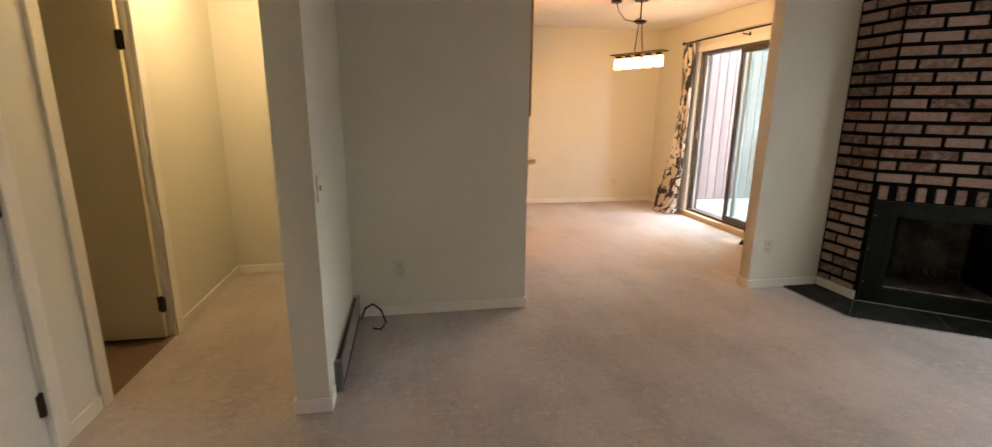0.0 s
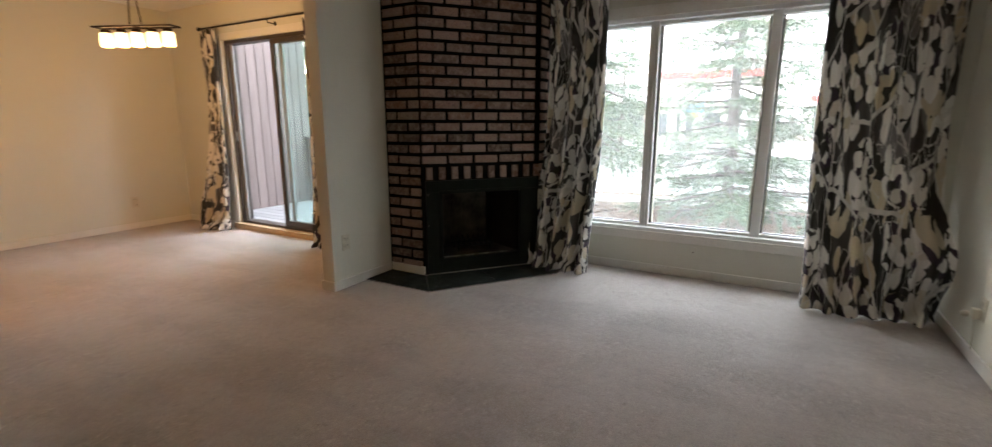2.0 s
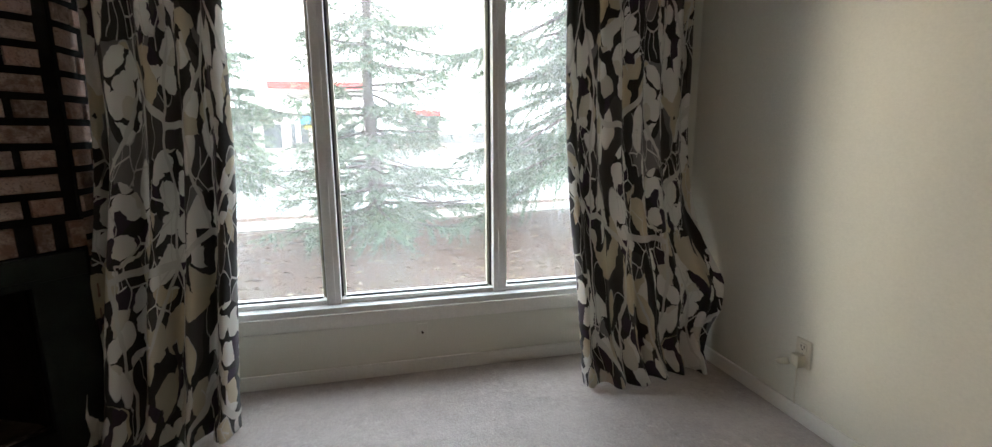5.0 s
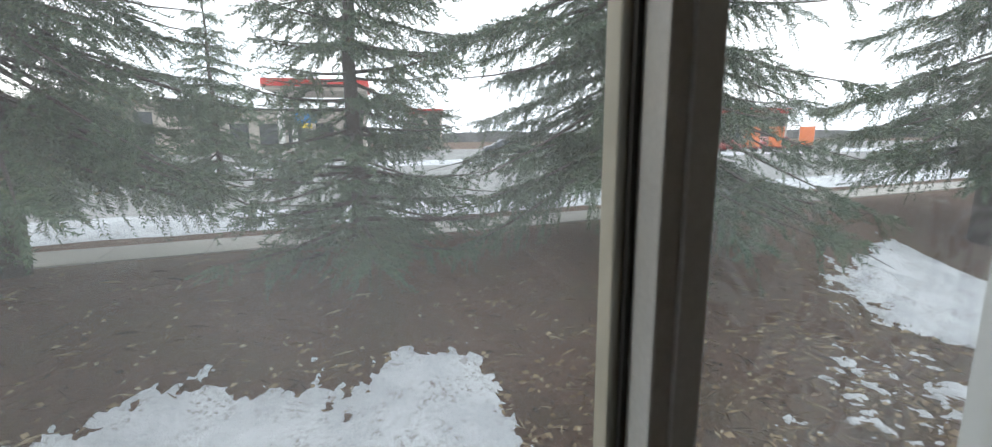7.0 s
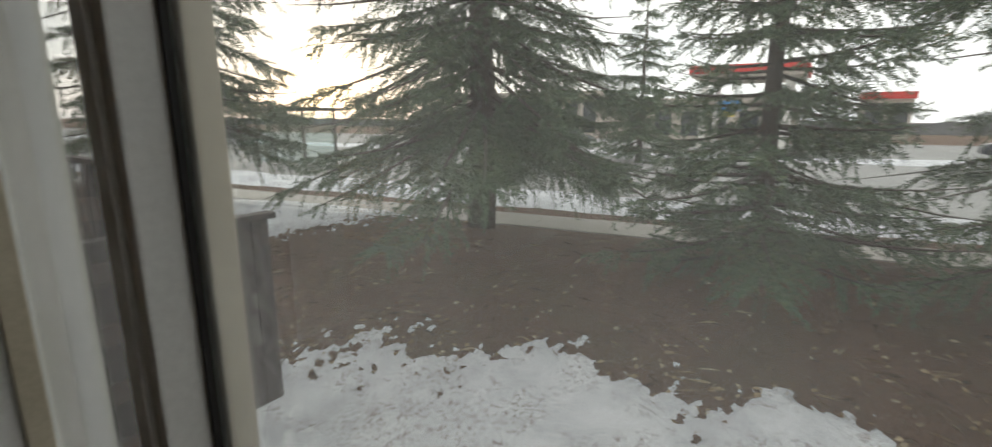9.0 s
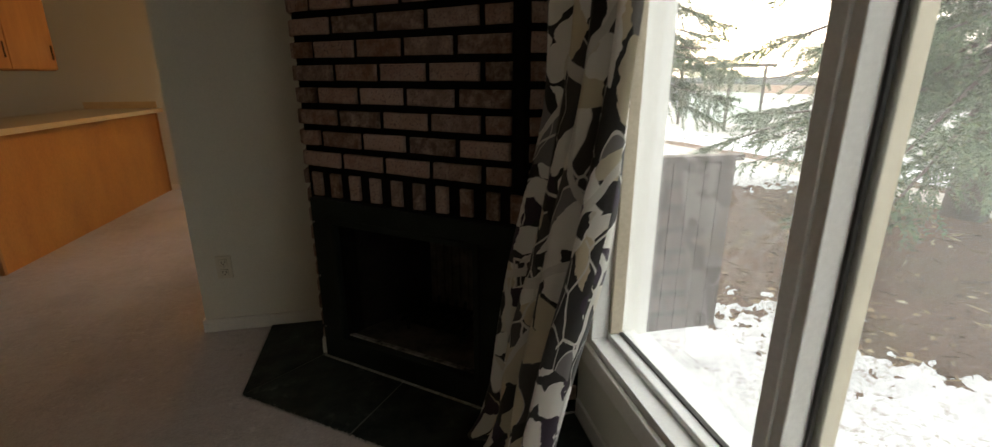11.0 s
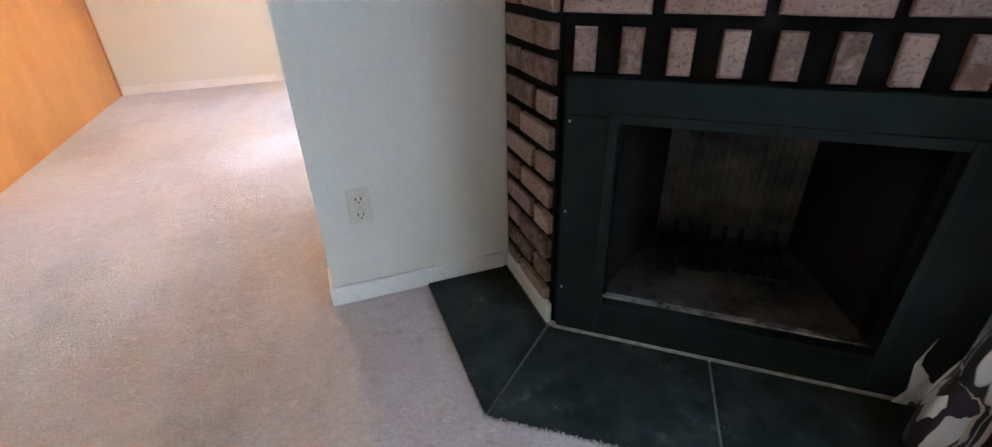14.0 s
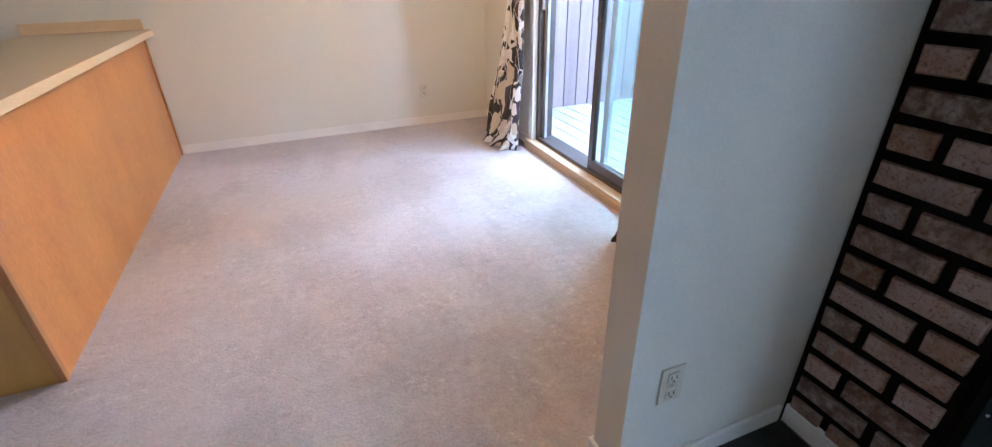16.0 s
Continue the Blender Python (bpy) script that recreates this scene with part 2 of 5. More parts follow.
def brick_mat():
    m, n, l, b = nodes_of("weathered_brick")
    info = n.new("ShaderNodeObjectInfo")
    base = ramp(n, l, info.outputs["Random"], ((0.0, (0.27, 0.155, 0.115)), (0.22, (0.37, 0.25, 0.205)), (0.45, (0.10, 0.062, 0.045)), (0.6, (0.24, 0.125, 0.082)), (0.8, (0.40, 0.28, 0.235)), (1.0, (0.14, 0.088, 0.066)))).outputs[0]
    blot = noise_node(n, l, 28, 5, 0.65)
    pit = noise_node(n, l, 130, 3, 0.7)
    c = mixc(n, l, ramp(n, l, blot.outputs["Fac"], ((0.42, (0, 0, 0)), (0.68, (0.75, 0.75, 0.75)))).outputs[0], base, (0.40, 0.31, 0.268))
    c = mixc(n, l, ramp(n, l, pit.outputs["Fac"], ((0.32, (0.8, 0.8, 0.8)), (0.48, (0, 0, 0)))).outputs[0], c, (0.09, 0.05, 0.035))
    l.new(c, b.inputs["Base Color"])
    b.inputs["Roughness"].default_value = 0.88
    bump(n, l, b, pit.outputs["Fac"], 0.6, 0.003)
    return m


def slate_mat():
    """Black slate with scuffs of pale dust and ash."""
    m, n, l, b = nodes_of("dusty_black_slate")
    cloud, grit, rub, mask = noise_node(n, l, 9, 5, 0.65), noise_node(n, l, 120, 3, 0.7), noise_node(n, l, 17, 6, 0.72), noise_node(n, l, 4.5, 2, 0.5)
    c = ramp(n, l, cloud.outputs["Fac"], ((0.35, (0.010, 0.0135, 0.012)), (0.68, (0.036, 0.044, 0.040)))).outputs[0]
    k = n.new("ShaderNodeMath")
    k.operation = "MULTIPLY"
    l.new(ramp(n, l, rub.outputs["Fac"], ((0.54, (0, 0, 0)), (0.72, (0.55, 0.55, 0.55)))).outputs[0], k.inputs[0])
    l.new(ramp(n, l, mask.outputs["Fac"], ((0.50, (0, 0, 0)), (0.64, (1, 1, 1)))).outputs[0], k.inputs[1])
    c = mixc(n, l, k.outputs[0], c, (0.15, 0.15, 0.14))
    c = mixc(n, l, ramp(n, l, grit.outputs["Fac"], ((0.70, (0, 0, 0)), (0.76, (0.5, 0.5, 0.5)))).outputs[0], c, (0.20, 0.19, 0.17))
    l.new(c, b.inputs["Base Color"])
    b.inputs["Roughness"].default_value = 0.6
    b.inputs["Specular IOR Level"].default_value = 0.14
    bump(n, l, b, cloud.outputs["Fac"], 0.4, 0.004)
    return m


def ash_mat():
    """Black metal edge rubbed down to pale ash and bare metal."""
    m, n, l, b = nodes_of("ash_smeared_metal")
    v = noise_node(n, l, 11, 5, 0.65)
    l.new(ramp(n, l, v.outputs["Fac"], ((0.42, (0.012, 0.012, 0.011)), (0.50, (0.16, 0.15, 0.135)), (0.66, (0.36, 0.345, 0.31)))).outputs[0], b.inputs["Base Color"])
    b.inputs["Roughness"].default_value = 0.85
    return m


def soot_mat():
    m, n, l, b = nodes_of("sooty_firebrick")
    blot = noise_node(n, l, 6, 5, 0.65)
    fine = noise_node(n, l, 45, 4, 0.7, stretch=(1, 1, 0.12))
    c = ramp(n, l, blot.outputs["Fac"], ((0.38, (0.012, 0.011, 0.010)), (0.66, (0.15, 0.13, 0.105)))).outputs[0]
    c = mixc(n, l, 0.35, c, ramp(n, l, fine.outputs["Fac"], ((0.4, (0.005, 0.005, 0.0045)), (0.7, (0.06, 0.053, 0.042)))).outputs[0])
    l.new(c, b.inputs["Base Color"])
    b.inputs["Roughness"].default_value = 0.9
    bump(n, l, b, fine.outputs["Fac"], 0.5, 0.004)
    return m


def print_mat():
    """Curtain cloth with a bold botanical print, on the cloth's own uv in metres."""
    m, n, l, b = nodes_of("botanical_print_cloth")
    uv = n.new("ShaderNodeUVMap").outputs[0]
    warp = noise_node(n, l, 5.0, 2, 0.5, vec=uv)
    wv = n.new("ShaderNodeVectorMath")
    wv.operation = "MULTIPLY_ADD"
    l.new(warp.outputs["Color"], wv.inputs[0])
    wv.inputs[1].default_value = (0.09, 0.09, 0)
    l.new(uv, wv.inputs[2])

    def vor(scale, feature, vec, stretch=(1, 1, 1), turn=0.0):
        mp = n.new("ShaderNodeMapping")
        mp.inputs["Scale"].default_value, mp.inputs["Rotation"].default_value = stretch, (0, 0, turn)
        l.new(vec, mp.inputs["Vector"])
        v = n.new("ShaderNodeTexVoronoi")
        v.voronoi_dimensions, v.feature = "2D", feature
        v.inputs["Scale"].default_value = scale
        l.new(mp.outputs[0], v.inputs["Vector"])
        return v

    def chan(v):
        s = n.new("ShaderNodeSeparateColor")
        l.new(v.outputs["Color"], s.inputs[0])
        return s.outputs[0]

    dark, grey, mid = (0.012, 0.011, 0.012), (0.20, 0.19, 0.19), (0.055, 0.050, 0.050)
    white, cream, plum = (0.84, 0.82, 0.78), (0.66, 0.58, 0.43), (0.028, 0.012, 0.038)
    col = ramp(n, l, chan(vor(4.0, "F1", wv.outputs[0], (1, 0.35, 1), 0.5)), ((0, dark), (0.42, mid), (0.66, grey), (0.80, dark)), "CONSTANT").outputs[0]
    leaf = vor(9.0, "F1", wv.outputs[0], (1, 0.42, 1), 0.55)
    tints = ramp(n, l, chan(leaf), ((0, white), (0.27, grey), (0.38, dark), (0.47, white), (0.62, mid), (0.70, cream), (0.88, dark)), "CONSTANT").outputs[0]
    inleaf = ramp(n, l, leaf.outputs["Distance"], ((0.0, (1, 1, 1)), (0.40, (0, 0, 0))), "CONSTANT").outputs[0]
    col = mixc(n, l, inleaf, col, tints)
    ring = n.new("ShaderNodeMath")
    ring.operation, ring.use_clamp = "COMPARE", True
    l.new(leaf.outputs["Distance"], ring.inputs[0])
    ring.inputs[1].default_value, ring.inputs[2].default_value = 0.40, 0.014
    col = mixc(n, l, ring.outputs[0], col, (0.62, 0.60, 0.57))
    ink = (0.012, 0.010, 0.011)
    wob = noise_node(n, l, 13.0, 3, 0.6, vec=uv)
    wv2 = n.new("ShaderNodeVectorMath")
    wv2.operation = "MULTIPLY_ADD"
    l.new(wob.outputs["Color"], wv2.inputs[0])
    wv2.inputs[1].default_value = (0.055, 0.055, 0)
    l.new(wv.outputs[0], wv2.inputs[2])
    where = wv2.outputs[0]
    for zone_scale, zone_turn, reach, size, stretch, fill, picks in (
            (2.6, 1.1, 0.36, 9.0, (1, 0.75, 1), 0.56, ((0, cream), (0.34, (0.62, 0.56, 0.43)), (0.62, grey), (0.74, white), (0.9, mid))),
            (3.0, 0.35, 0.37, 14.0, (1, 0.9, 1), 0.60, ((0, white), (0.36, plum), (0.56, white), (0.78, ink), (0.88, (0.70, 0.66, 0.58))))):
        cell = vor(size, "F1", where, stretch, zone_turn)
        tone = ramp(n, l, chan(cell), picks, "CONSTANT").outputs[0]
        tone = mixc(n, l, ramp(n, l, cell.outputs["Distance"], ((0, (0, 0, 0)), (fill, (1, 1, 1))), "CONSTANT").outputs[0], tone, ink)
        zone = vor(zone_scale, "F1", where, (1.15, 0.8, 1), zone_turn)
        col = mixc(n, l, ramp(n, l, zone.outputs["Distance"], ((0, (1, 1, 1)), (reach, (0, 0, 0))), "CONSTANT").outputs[0], col, tone)
    stem = vor(3.4, "DISTANCE_TO_EDGE", wv.outputs[0], (1, 0.45, 1), -0.55)
    col = mixc(n, l, ramp(n, l, stem.outputs["Distance"], ((0, (1, 1, 1)), (0.022, (0, 0, 0))), "CONSTANT").outputs[0], col, (0.70, 0.68, 0.64))
    twig = vor(14.0, "DISTANCE_TO_EDGE", wv.outputs[0], (1, 0.5, 1), 0.7)
    tm = n.new("ShaderNodeMath")
    tm.operation = "MULTIPLY"
    l.new(ramp(n, l, twig.outputs["Distance"], ((0, (1, 1, 1)), (0.03, (0, 0, 0))), "CONSTANT").outputs[0], tm.inputs[0])
    l.new(ramp(n, l, chan(vor(4.0, "F1", uv)), ((0, (0, 0, 0)), (0.66, (1, 1, 1))), "CONSTANT").outputs[0], tm.inputs[1])
    col = mixc(n, l, tm.outputs[0], col, (0.72, 0.70, 0.66))
    weave = noise_node(n, l, 700, 2, 0.6, vec=uv)
    col = mixc(n, l, 0.06, col, ramp(n, l, weave.outputs["Fac"], ((0.3, (0.06, 0.055, 0.05)), (0.7, (0.75, 0.73, 0.7)))).outputs[0])
    l.new(col, b.inputs["Base Color"])
    b.inputs["Roughness"].default_value = 0.85
    b.inputs["Sheen Weight"].default_value = 0.2
    bump(n, l, b, weave.outputs["Fac"], 0.2, 0.001)
    trans = n.new("ShaderNodeBsdfTranslucent")
    l.new(col, trans.inputs["Color"])
    mx = n.new("ShaderNodeMixShader")
    mx.inputs[0].default_value = 0.18
    l.new(b.outputs[0], mx.inputs[1])
    l.new(trans.outputs[0], mx.inputs[2])
    l.new(mx.outputs[0], n["Material Output"].inputs[0])
    return m


def glass_mat(name, haze, tint=(0.93, 0.96, 0.95)):
    """Thin pane: clear, with a mirror's gloss by angle and a film of dust."""
    m, n, l, b = nodes_of(name)
    clear = n.new("ShaderNodeBsdfTransparent")
    clear.inputs[0].default_value = (*tint, 1)
    gloss = n.new("ShaderNodeBsdfGlossy")
    gloss.inputs["Roughness"].default_value = 0.02
    lw = n.new("ShaderNodeLayerWeight")
    lw.inputs[0].default_value = 0.5
    pw = n.new("ShaderNodeMath")
    pw.operation = "POWER"
    pw.inputs[1].default_value = 3.6
    l.new(lw.outputs["Facing"], pw.inputs[0])
    fr = n.new("ShaderNodeMapRange")
    fr.inputs["To Min"].default_value, fr.inputs["To Max"].default_value = 0.035, 0.9
    l.new(pw.outputs[0], fr.inputs["Value"])
    a = n.new("ShaderNodeMixShader")
    l.new(fr.outputs[0], a.inputs[0])
    l.new(clear.outputs[0], a.inputs[1])
    l.new(gloss.outputs[0], a.inputs[2])
    dust = n.new("ShaderNodeBsdfTranslucent")
    dust.inputs[0].default_value = (0.85, 0.87, 0.88, 1)
    film = noise_node(n, l, 1.6, 5, 0.6)
    fac = n.new("ShaderNodeMapRange")
    fac.inputs["From Min"].default_value, fac.inputs["From Max"].default_value = 0.3, 0.7
    fac.inputs["To Min"].default_value, fac.inputs["To Max"].default_value = haze * 0.25, haze * 2.1
    l.new(film.outputs["Fac"], fac.inputs["Value"])
    o = n.new("ShaderNodeMixShader")
    l.new(fac.outputs[0], o.inputs[0])
    l.new(a.outputs[0], o.inputs[1])
    l.new(dust.outputs[0], o.inputs[2])
    l.new(o.outputs[0], n["Material Output"].inputs[0])
    return m


def glow_mat(name, colour, strength):
    m, n, l, b = nodes_of(name)
    b.inputs["Base Color"].default_value = (*colour, 1)
    b.inputs["Emission Color"].default_value = (*colour, 1)
    b.inputs["Emission Strength"].default_value = strength
    b.inputs["Roughness"].default_value = 0.3
    return m


def needle_mat():
    m, n, l, b = nodes_of("spruce_needles")
    g = n.new("ShaderNodeNewGeometry")
    c = ramp(n, l, g.outputs["Random Per Island"], ((0, (0.032, 0.056, 0.032)), (0.5, (0.076, 0.118, 0.066)), (0.88, (0.140, 0.190, 0.100)), (1, (0.20, 0.16, 0.09)))).outputs[0]
    big = noise_node(n, l, 1.1, 3, 0.5)
    c = mixc(n, l, ramp(n, l, big.outputs["Fac"], ((0.4, (0, 0, 0)), (0.65, (0.5, 0.5, 0.5)))).outputs[0], c, (0.100, 0.150, 0.096))
    l.new(c, b.inputs["Base Color"])
    b.inputs["Roughness"].default_value = 0.6
    return m


def ground_mat():
    m, n, l, b = nodes_of("needle_litter_ground")
    a, c2, c3 = noise_node(n, l, 0.5, 4, 0.6), noise_node(n, l, 4, 6, 0.75), noise_node(n, l, 26, 5, 0.8)
    c = ramp(n, l, a.outputs["Fac"], ((0.35, (0.125, 0.056, 0.037)), (0.65, (0.225, 0.110, 0.070)))).outputs[0]
    c = mixc(n, l, 0.5, c, ramp(n, l, c2.outputs["Fac"], ((0.38, (0.036, 0.021, 0.015)), (0.62, (0.195, 0.112, 0.075)))).outputs[0])
    c = mixc(n, l, 0.5, c, ramp(n, l, c3.outputs["Fac"], ((0.38, (0.030, 0.019, 0.014)), (0.64, (0.25, 0.158, 0.105)))).outputs[0])
    turf, blade = noise_node(n, l, 0.8, 4, 0.65), noise_node(n, l, 24, 5, 0.8, stretch=(1.0, 2.5, 1.0))
    c = mixc(n, l, ramp(n, l, turf.outputs["Fac"], ((0.48, (0, 0, 0)), (0.62, (0.6, 0.6, 0.6)))).outputs[0], c, ramp(n, l, blade.outputs["Fac"], ((0.38, (0.035, 0.024, 0.013)), (0.62, (0.20, 0.15, 0.085)))).outputs[0])
    l.new(c, b.inputs["Base Color"])
    b.inputs["Roughness"].default_value = 0.95
    bump(n, l, b, c3.outputs["Fac"], 1.0, 0.09)
    return m


def snow_mat():
    """Granular old snow with needles and soot melted into it."""
    m, n, l, b = nodes_of("old_dirty_snow")
    soft, grain, dirt, where = noise_node(n, l, 1.6, 4, 0.6), noise_node(n, l, 30, 4, 0.7), noise_node(n, l, 17, 5, 0.75), noise_node(n, l, 2.2, 3, 0.6)
    c = ramp(n, l, soft.outputs["Fac"], ((0.38, (0.50, 0.51, 0.54)), (0.62, (0.70, 0.71, 0.74)))).outputs[0]
    c = mixc(n, l, 0.25, c, ramp(n, l, grain.outputs["Fac"], ((0.35, (0.33, 0.33, 0.35)), (0.6, (0.78, 0.79, 0.80)))).outputs[0])
    k = n.new("ShaderNodeMath")
    k.operation = "MULTIPLY"
    l.new(ramp(n, l, dirt.outputs["Fac"], ((0.50, (0, 0, 0)), (0.62, (0.85, 0.85, 0.85)))).outputs[0], k.inputs[0])
    l.new(ramp(n, l, where.outputs["Fac"], ((0.45, (0.1, 0.1, 0.1)), (0.60, (1, 1, 1)))).outputs[0], k.inputs[1])
    c = mixc(n, l, k.outputs[0], c, (0.20, 0.16, 0.13))
    l.new(c, b.inputs["Base Color"])
    b.inputs["Roughness"].default_value = 0.7
    bump(n, l, b, grain.outputs["Fac"], 0.9, 0.04)
    return m


def litter_mat():
    m, n, l, b = nodes_of("dead_leaves")
    g = n.new("ShaderNodeNewGeometry")
    c = ramp(n, l, g.outputs["Random Per Island"], ((0, (0.035, 0.022, 0.015)), (0.5, (0.16, 0.105, 0.06)), (0.85, (0.30, 0.22, 0.13)), (1, (0.38, 0.31, 0.21)))).outputs[0]
    l.new(c, b.inputs["Base Color"])
    b.inputs["Roughness"].default_value = 0.85
    return m


# Lining of the firebox's sides and roof, darker than its back and floor.
M_DARKLINING = surface("dark_firebox_lining", (0.006, 0.006, 0.0055), (0.022, 0.020, 0.018), 7, 0.9, 60, 0.4, 0.003, spec=0.1)
M_LITTER, M_SLATE, M_ASH, M_SNOW = litter_mat(), slate_mat(), ash_mat(), snow_mat()
M_CARPET, M_BRICK, M_SOOT, M_PRINT = carpet(), brick_mat(), soot_mat(), print_mat()
M_GLASS, M_PATIOGLASS = glass_mat("dusty_window_glass", 0.05), glass_mat("patio_glass", 0.012, (0.86, 0.93, 0.92))
M_SHADE, M_HALLGLOW = glow_mat("lit_glass_shade", (1.0, 0.60, 0.24), 0.36), glow_mat("lit_globe", (1.0, 0.75, 0.42), 0.5)
M_NEEDLE, M_GROUND = needle_mat(), ground_mat()

# ---- builders ----
HOME = {}


def box(bm, x0, x1, y0, y1, z0, z1, bevel=0.0):
    r = bmesh.ops.create_cube(bm, size=1, matrix=Matrix.Translation(((x0 + x1) / 2, (y0 + y1) / 2, (z0 + z1) / 2)) @ Matrix.Diagonal((abs(x1 - x0), abs(y1 - y0), abs(z1 - z0), 1)))
    if bevel:
        bmesh.ops.bevel(bm, geom=list({e for v in r["verts"] for e in v.link_edges}), offset=bevel, segments=2, affect="EDGES", profile=0.6)
    return bm


def boxes(*rows, bevel=0.0):
    bm = bmesh.new()
    for r in rows:
        box(bm, *r, bevel=bevel)
    return bm


def prism(bm, outline, z0, z1):
    lo = [bm.verts.new((x, y, z0)) for x, y in outline]
    hi = [bm.verts.new((x, y, z1)) for x, y in outline]
    k = len(lo)
    bm.faces.new(lo[::-1]), bm.faces.new(hi)
    for i in range(k):
        bm.faces.new((lo[i], lo[(i + 1) % k], hi[(i + 1) % k], hi[i]))
    bmesh.ops.recalc_face_normals(bm, faces=bm.faces)
    return bm


def tube(bm, points, radius, sides=10, taper=None):
    """A round bar along points; taper: the radius at its far end."""
    rings = []
    pts = [Vector(p) for p in points]
    for i, p in enumerate(pts):
        d = (pts[min(i + 1, len(pts) - 1)] - pts[max(i - 1, 0)]).normalized()
        a = d.orthogonal().normalized() if abs(d.z) > 0.9 else d.cross(Vector((0, 0, 1))).normalized()
        c = d.cross(a)
        r = radius if taper is None else radius + (taper - radius) * i / (len(pts) - 1)
        rings.append([bm.verts.new(p + (a * math.cos(t) + c * math.sin(t)) * r) for t in (2 * math.pi * k / sides for k in range(sides))])
    for p, q in zip(rings, rings[1:]):
        for k in range(sides):
            bm.faces.new((p[k], p[(k + 1) % sides], q[(k + 1) % sides], q[k]))
    bm.faces.new(rings[0][::-1]), bm.faces.new(rings[-1])
    bmesh.ops.recalc_face_normals(bm, faces=bm.faces)
    return bm


def rod(a, b, radius, sides=12, taper=None):
    return tube(bmesh.new(), (a, b), radius, sides, taper)


def lathe(profile, centre, sides=24):
    bm = bmesh.new()
    rings = [[bm.verts.new((centre[0] + r * math.cos(2 * math.pi * k / sides), centre[1] + r * math.sin(2 * math.pi * k / sides), centre[2] + z)) for k in range(sides)] for r, z in profile]
    for p, q in zip(rings, rings[1:]):
        for k in range(sides):
            bm.faces.new((p[k], p[(k + 1) % sides], q[(k + 1) % sides], q[k]))
    bm.faces.new(rings[0][::-1]), bm.faces.new(rings[-1])
    bmesh.ops.recalc_face_normals(bm, faces=bm.faces)
    return bm


def mesh_of(name, bm, material):
    me = bpy.data.meshes.new(name)
    bm.to_mesh(me)
    bm.free()
    me.materials.append(material)
    return me


def thing(name, place, label="", category="", group="", kind=""):
    ob = new(name)
    ob.location = place
    ob.empty_display_size = 0.1
    HOME[ob] = Vector(place)
    return tagged(ob, label, category, group, kind)


def solid(name, bm, material, label="", category="", kind="", smooth=False):
    ob = new(name, mesh_of(name, bm, material))
    HOME[ob] = Vector((0, 0, 0))
    if smooth:
        for p in ob.data.polygons:
            p.use_smooth = True
    return tagged(ob, label, category, "", kind)


def part(name, bm, material, parent, label="", smooth=False, kind=""):
    bmesh.ops.translate(bm, vec=-HOME[parent], verts=bm.verts)
    ob = new(name, mesh_of(name, bm, material))
    ob.parent = parent
    HOME[ob] = HOME[parent]
    if smooth:
        for p in ob.data.polygons:
            p.use_smooth = True
    return tagged(ob, label, "", "", kind)


def piece(name, me, parent, m):
    ob = new(name, me)
    ob.parent = parent
    ob.matrix_basis = Matrix.Translation(-HOME[parent]) @ m
    return ob


# ---- the rooms ----
H = 2.42
W_EAST, W_SOUTH, W_WEST, W_NORTH, W_PATIO = 4.20, -0.635, -1.32, 6.555, 3.65
STUB, PARTY = 2.885, 2.954
WIN_Y0, WIN_Y1, WIN_Z0, WIN_Z1 = -0.36, 1.94, 0.33, 1.945
PD_Y0, PD_Y1, PD_Z1 = 3.78, 5.56, 2.03


def structure(name, bm, material, label, category):
    return solid(name, bm, material, label, category, "structure")


floor = structure("floor", boxes((W_WEST, W_EAST + 0.2, W_SOUTH, PARTY + 0.05, -0.12, 0), (W_WEST, W_PATIO + 0.05, PARTY + 0.05, W_NORTH, -0.12, 0)), M_CARPET, "pinkish beige cut-pile carpet over the whole floor", "carpet")
structure("ceiling", boxes((W_WEST - 1.6, W_EAST + 0.22, W_SOUTH - 0.15, W_NORTH + 0.15, H, H + 0.2)), M_CEIL, "off-white textured ceiling", "ceiling")
structure("wall_south", boxes((W_WEST - 0.15, W_EAST + 0.22, W_SOUTH - 0.15, W_SOUTH, -0.12, H)), M_WALL, "long plain greige painted wall", "wall")
structure("wall_east", boxes((W_EAST, W_EAST + 0.22, W_SOUTH, WIN_Y0, -0.12, H), (W_EAST, W_EAST + 0.22, WIN_Y1, PARTY + 0.11, -0.12, H), (W_EAST, W_EAST + 0.22, WIN_Y0, WIN_Y1, -0.12, WIN_Z0), (W_EAST, W_EAST + 0.22, WIN_Y0, WIN_Y1, WIN_Z1, H)), M_WALL, "greige painted wall round a wide window", "wall")
structure("wall_partition", boxes((2.626, W_EAST, PARTY, PARTY + 0.11, 0, H)), M_WALL, "greige partition wall between living and dining rooms", "wall")
structure("wall_patio", boxes((W_PATIO, W_PATIO + 0.15, PARTY + 0.11, PD_Y0, -0.12, H), (W_PATIO, W_PATIO + 0.15, PD_Y1, W_NORTH, -0.12, H), (W_PATIO, W_PATIO + 0.15, PD_Y0, PD_Y1, PD_Z1, H), (W_PATIO, W_PATIO + 0.15, PD_Y0, PD_Y1, -0.12, 0.035)), M_WALL, "warm lit dining room wall round a patio door", "wall")
structure("wall_north", boxes((W_WEST, W_PATIO + 0.15, W_NORTH, W_NORTH + 0.15, -0.12, H)), M_WALL, "plain dining room wall in warm lamplight", "wall")
structure("wall_stub", boxes((-0.443, 0.84, STUB, STUB + 0.11, 0, H)), M_WALL, "short greige wall that screens the kitchen", "wall")
structure("wall_pillar", boxes((-0.443, -0.300, 1.86, STUB, 0, H)), M_WALL, "narrow greige wall end beside the hall", "wall")
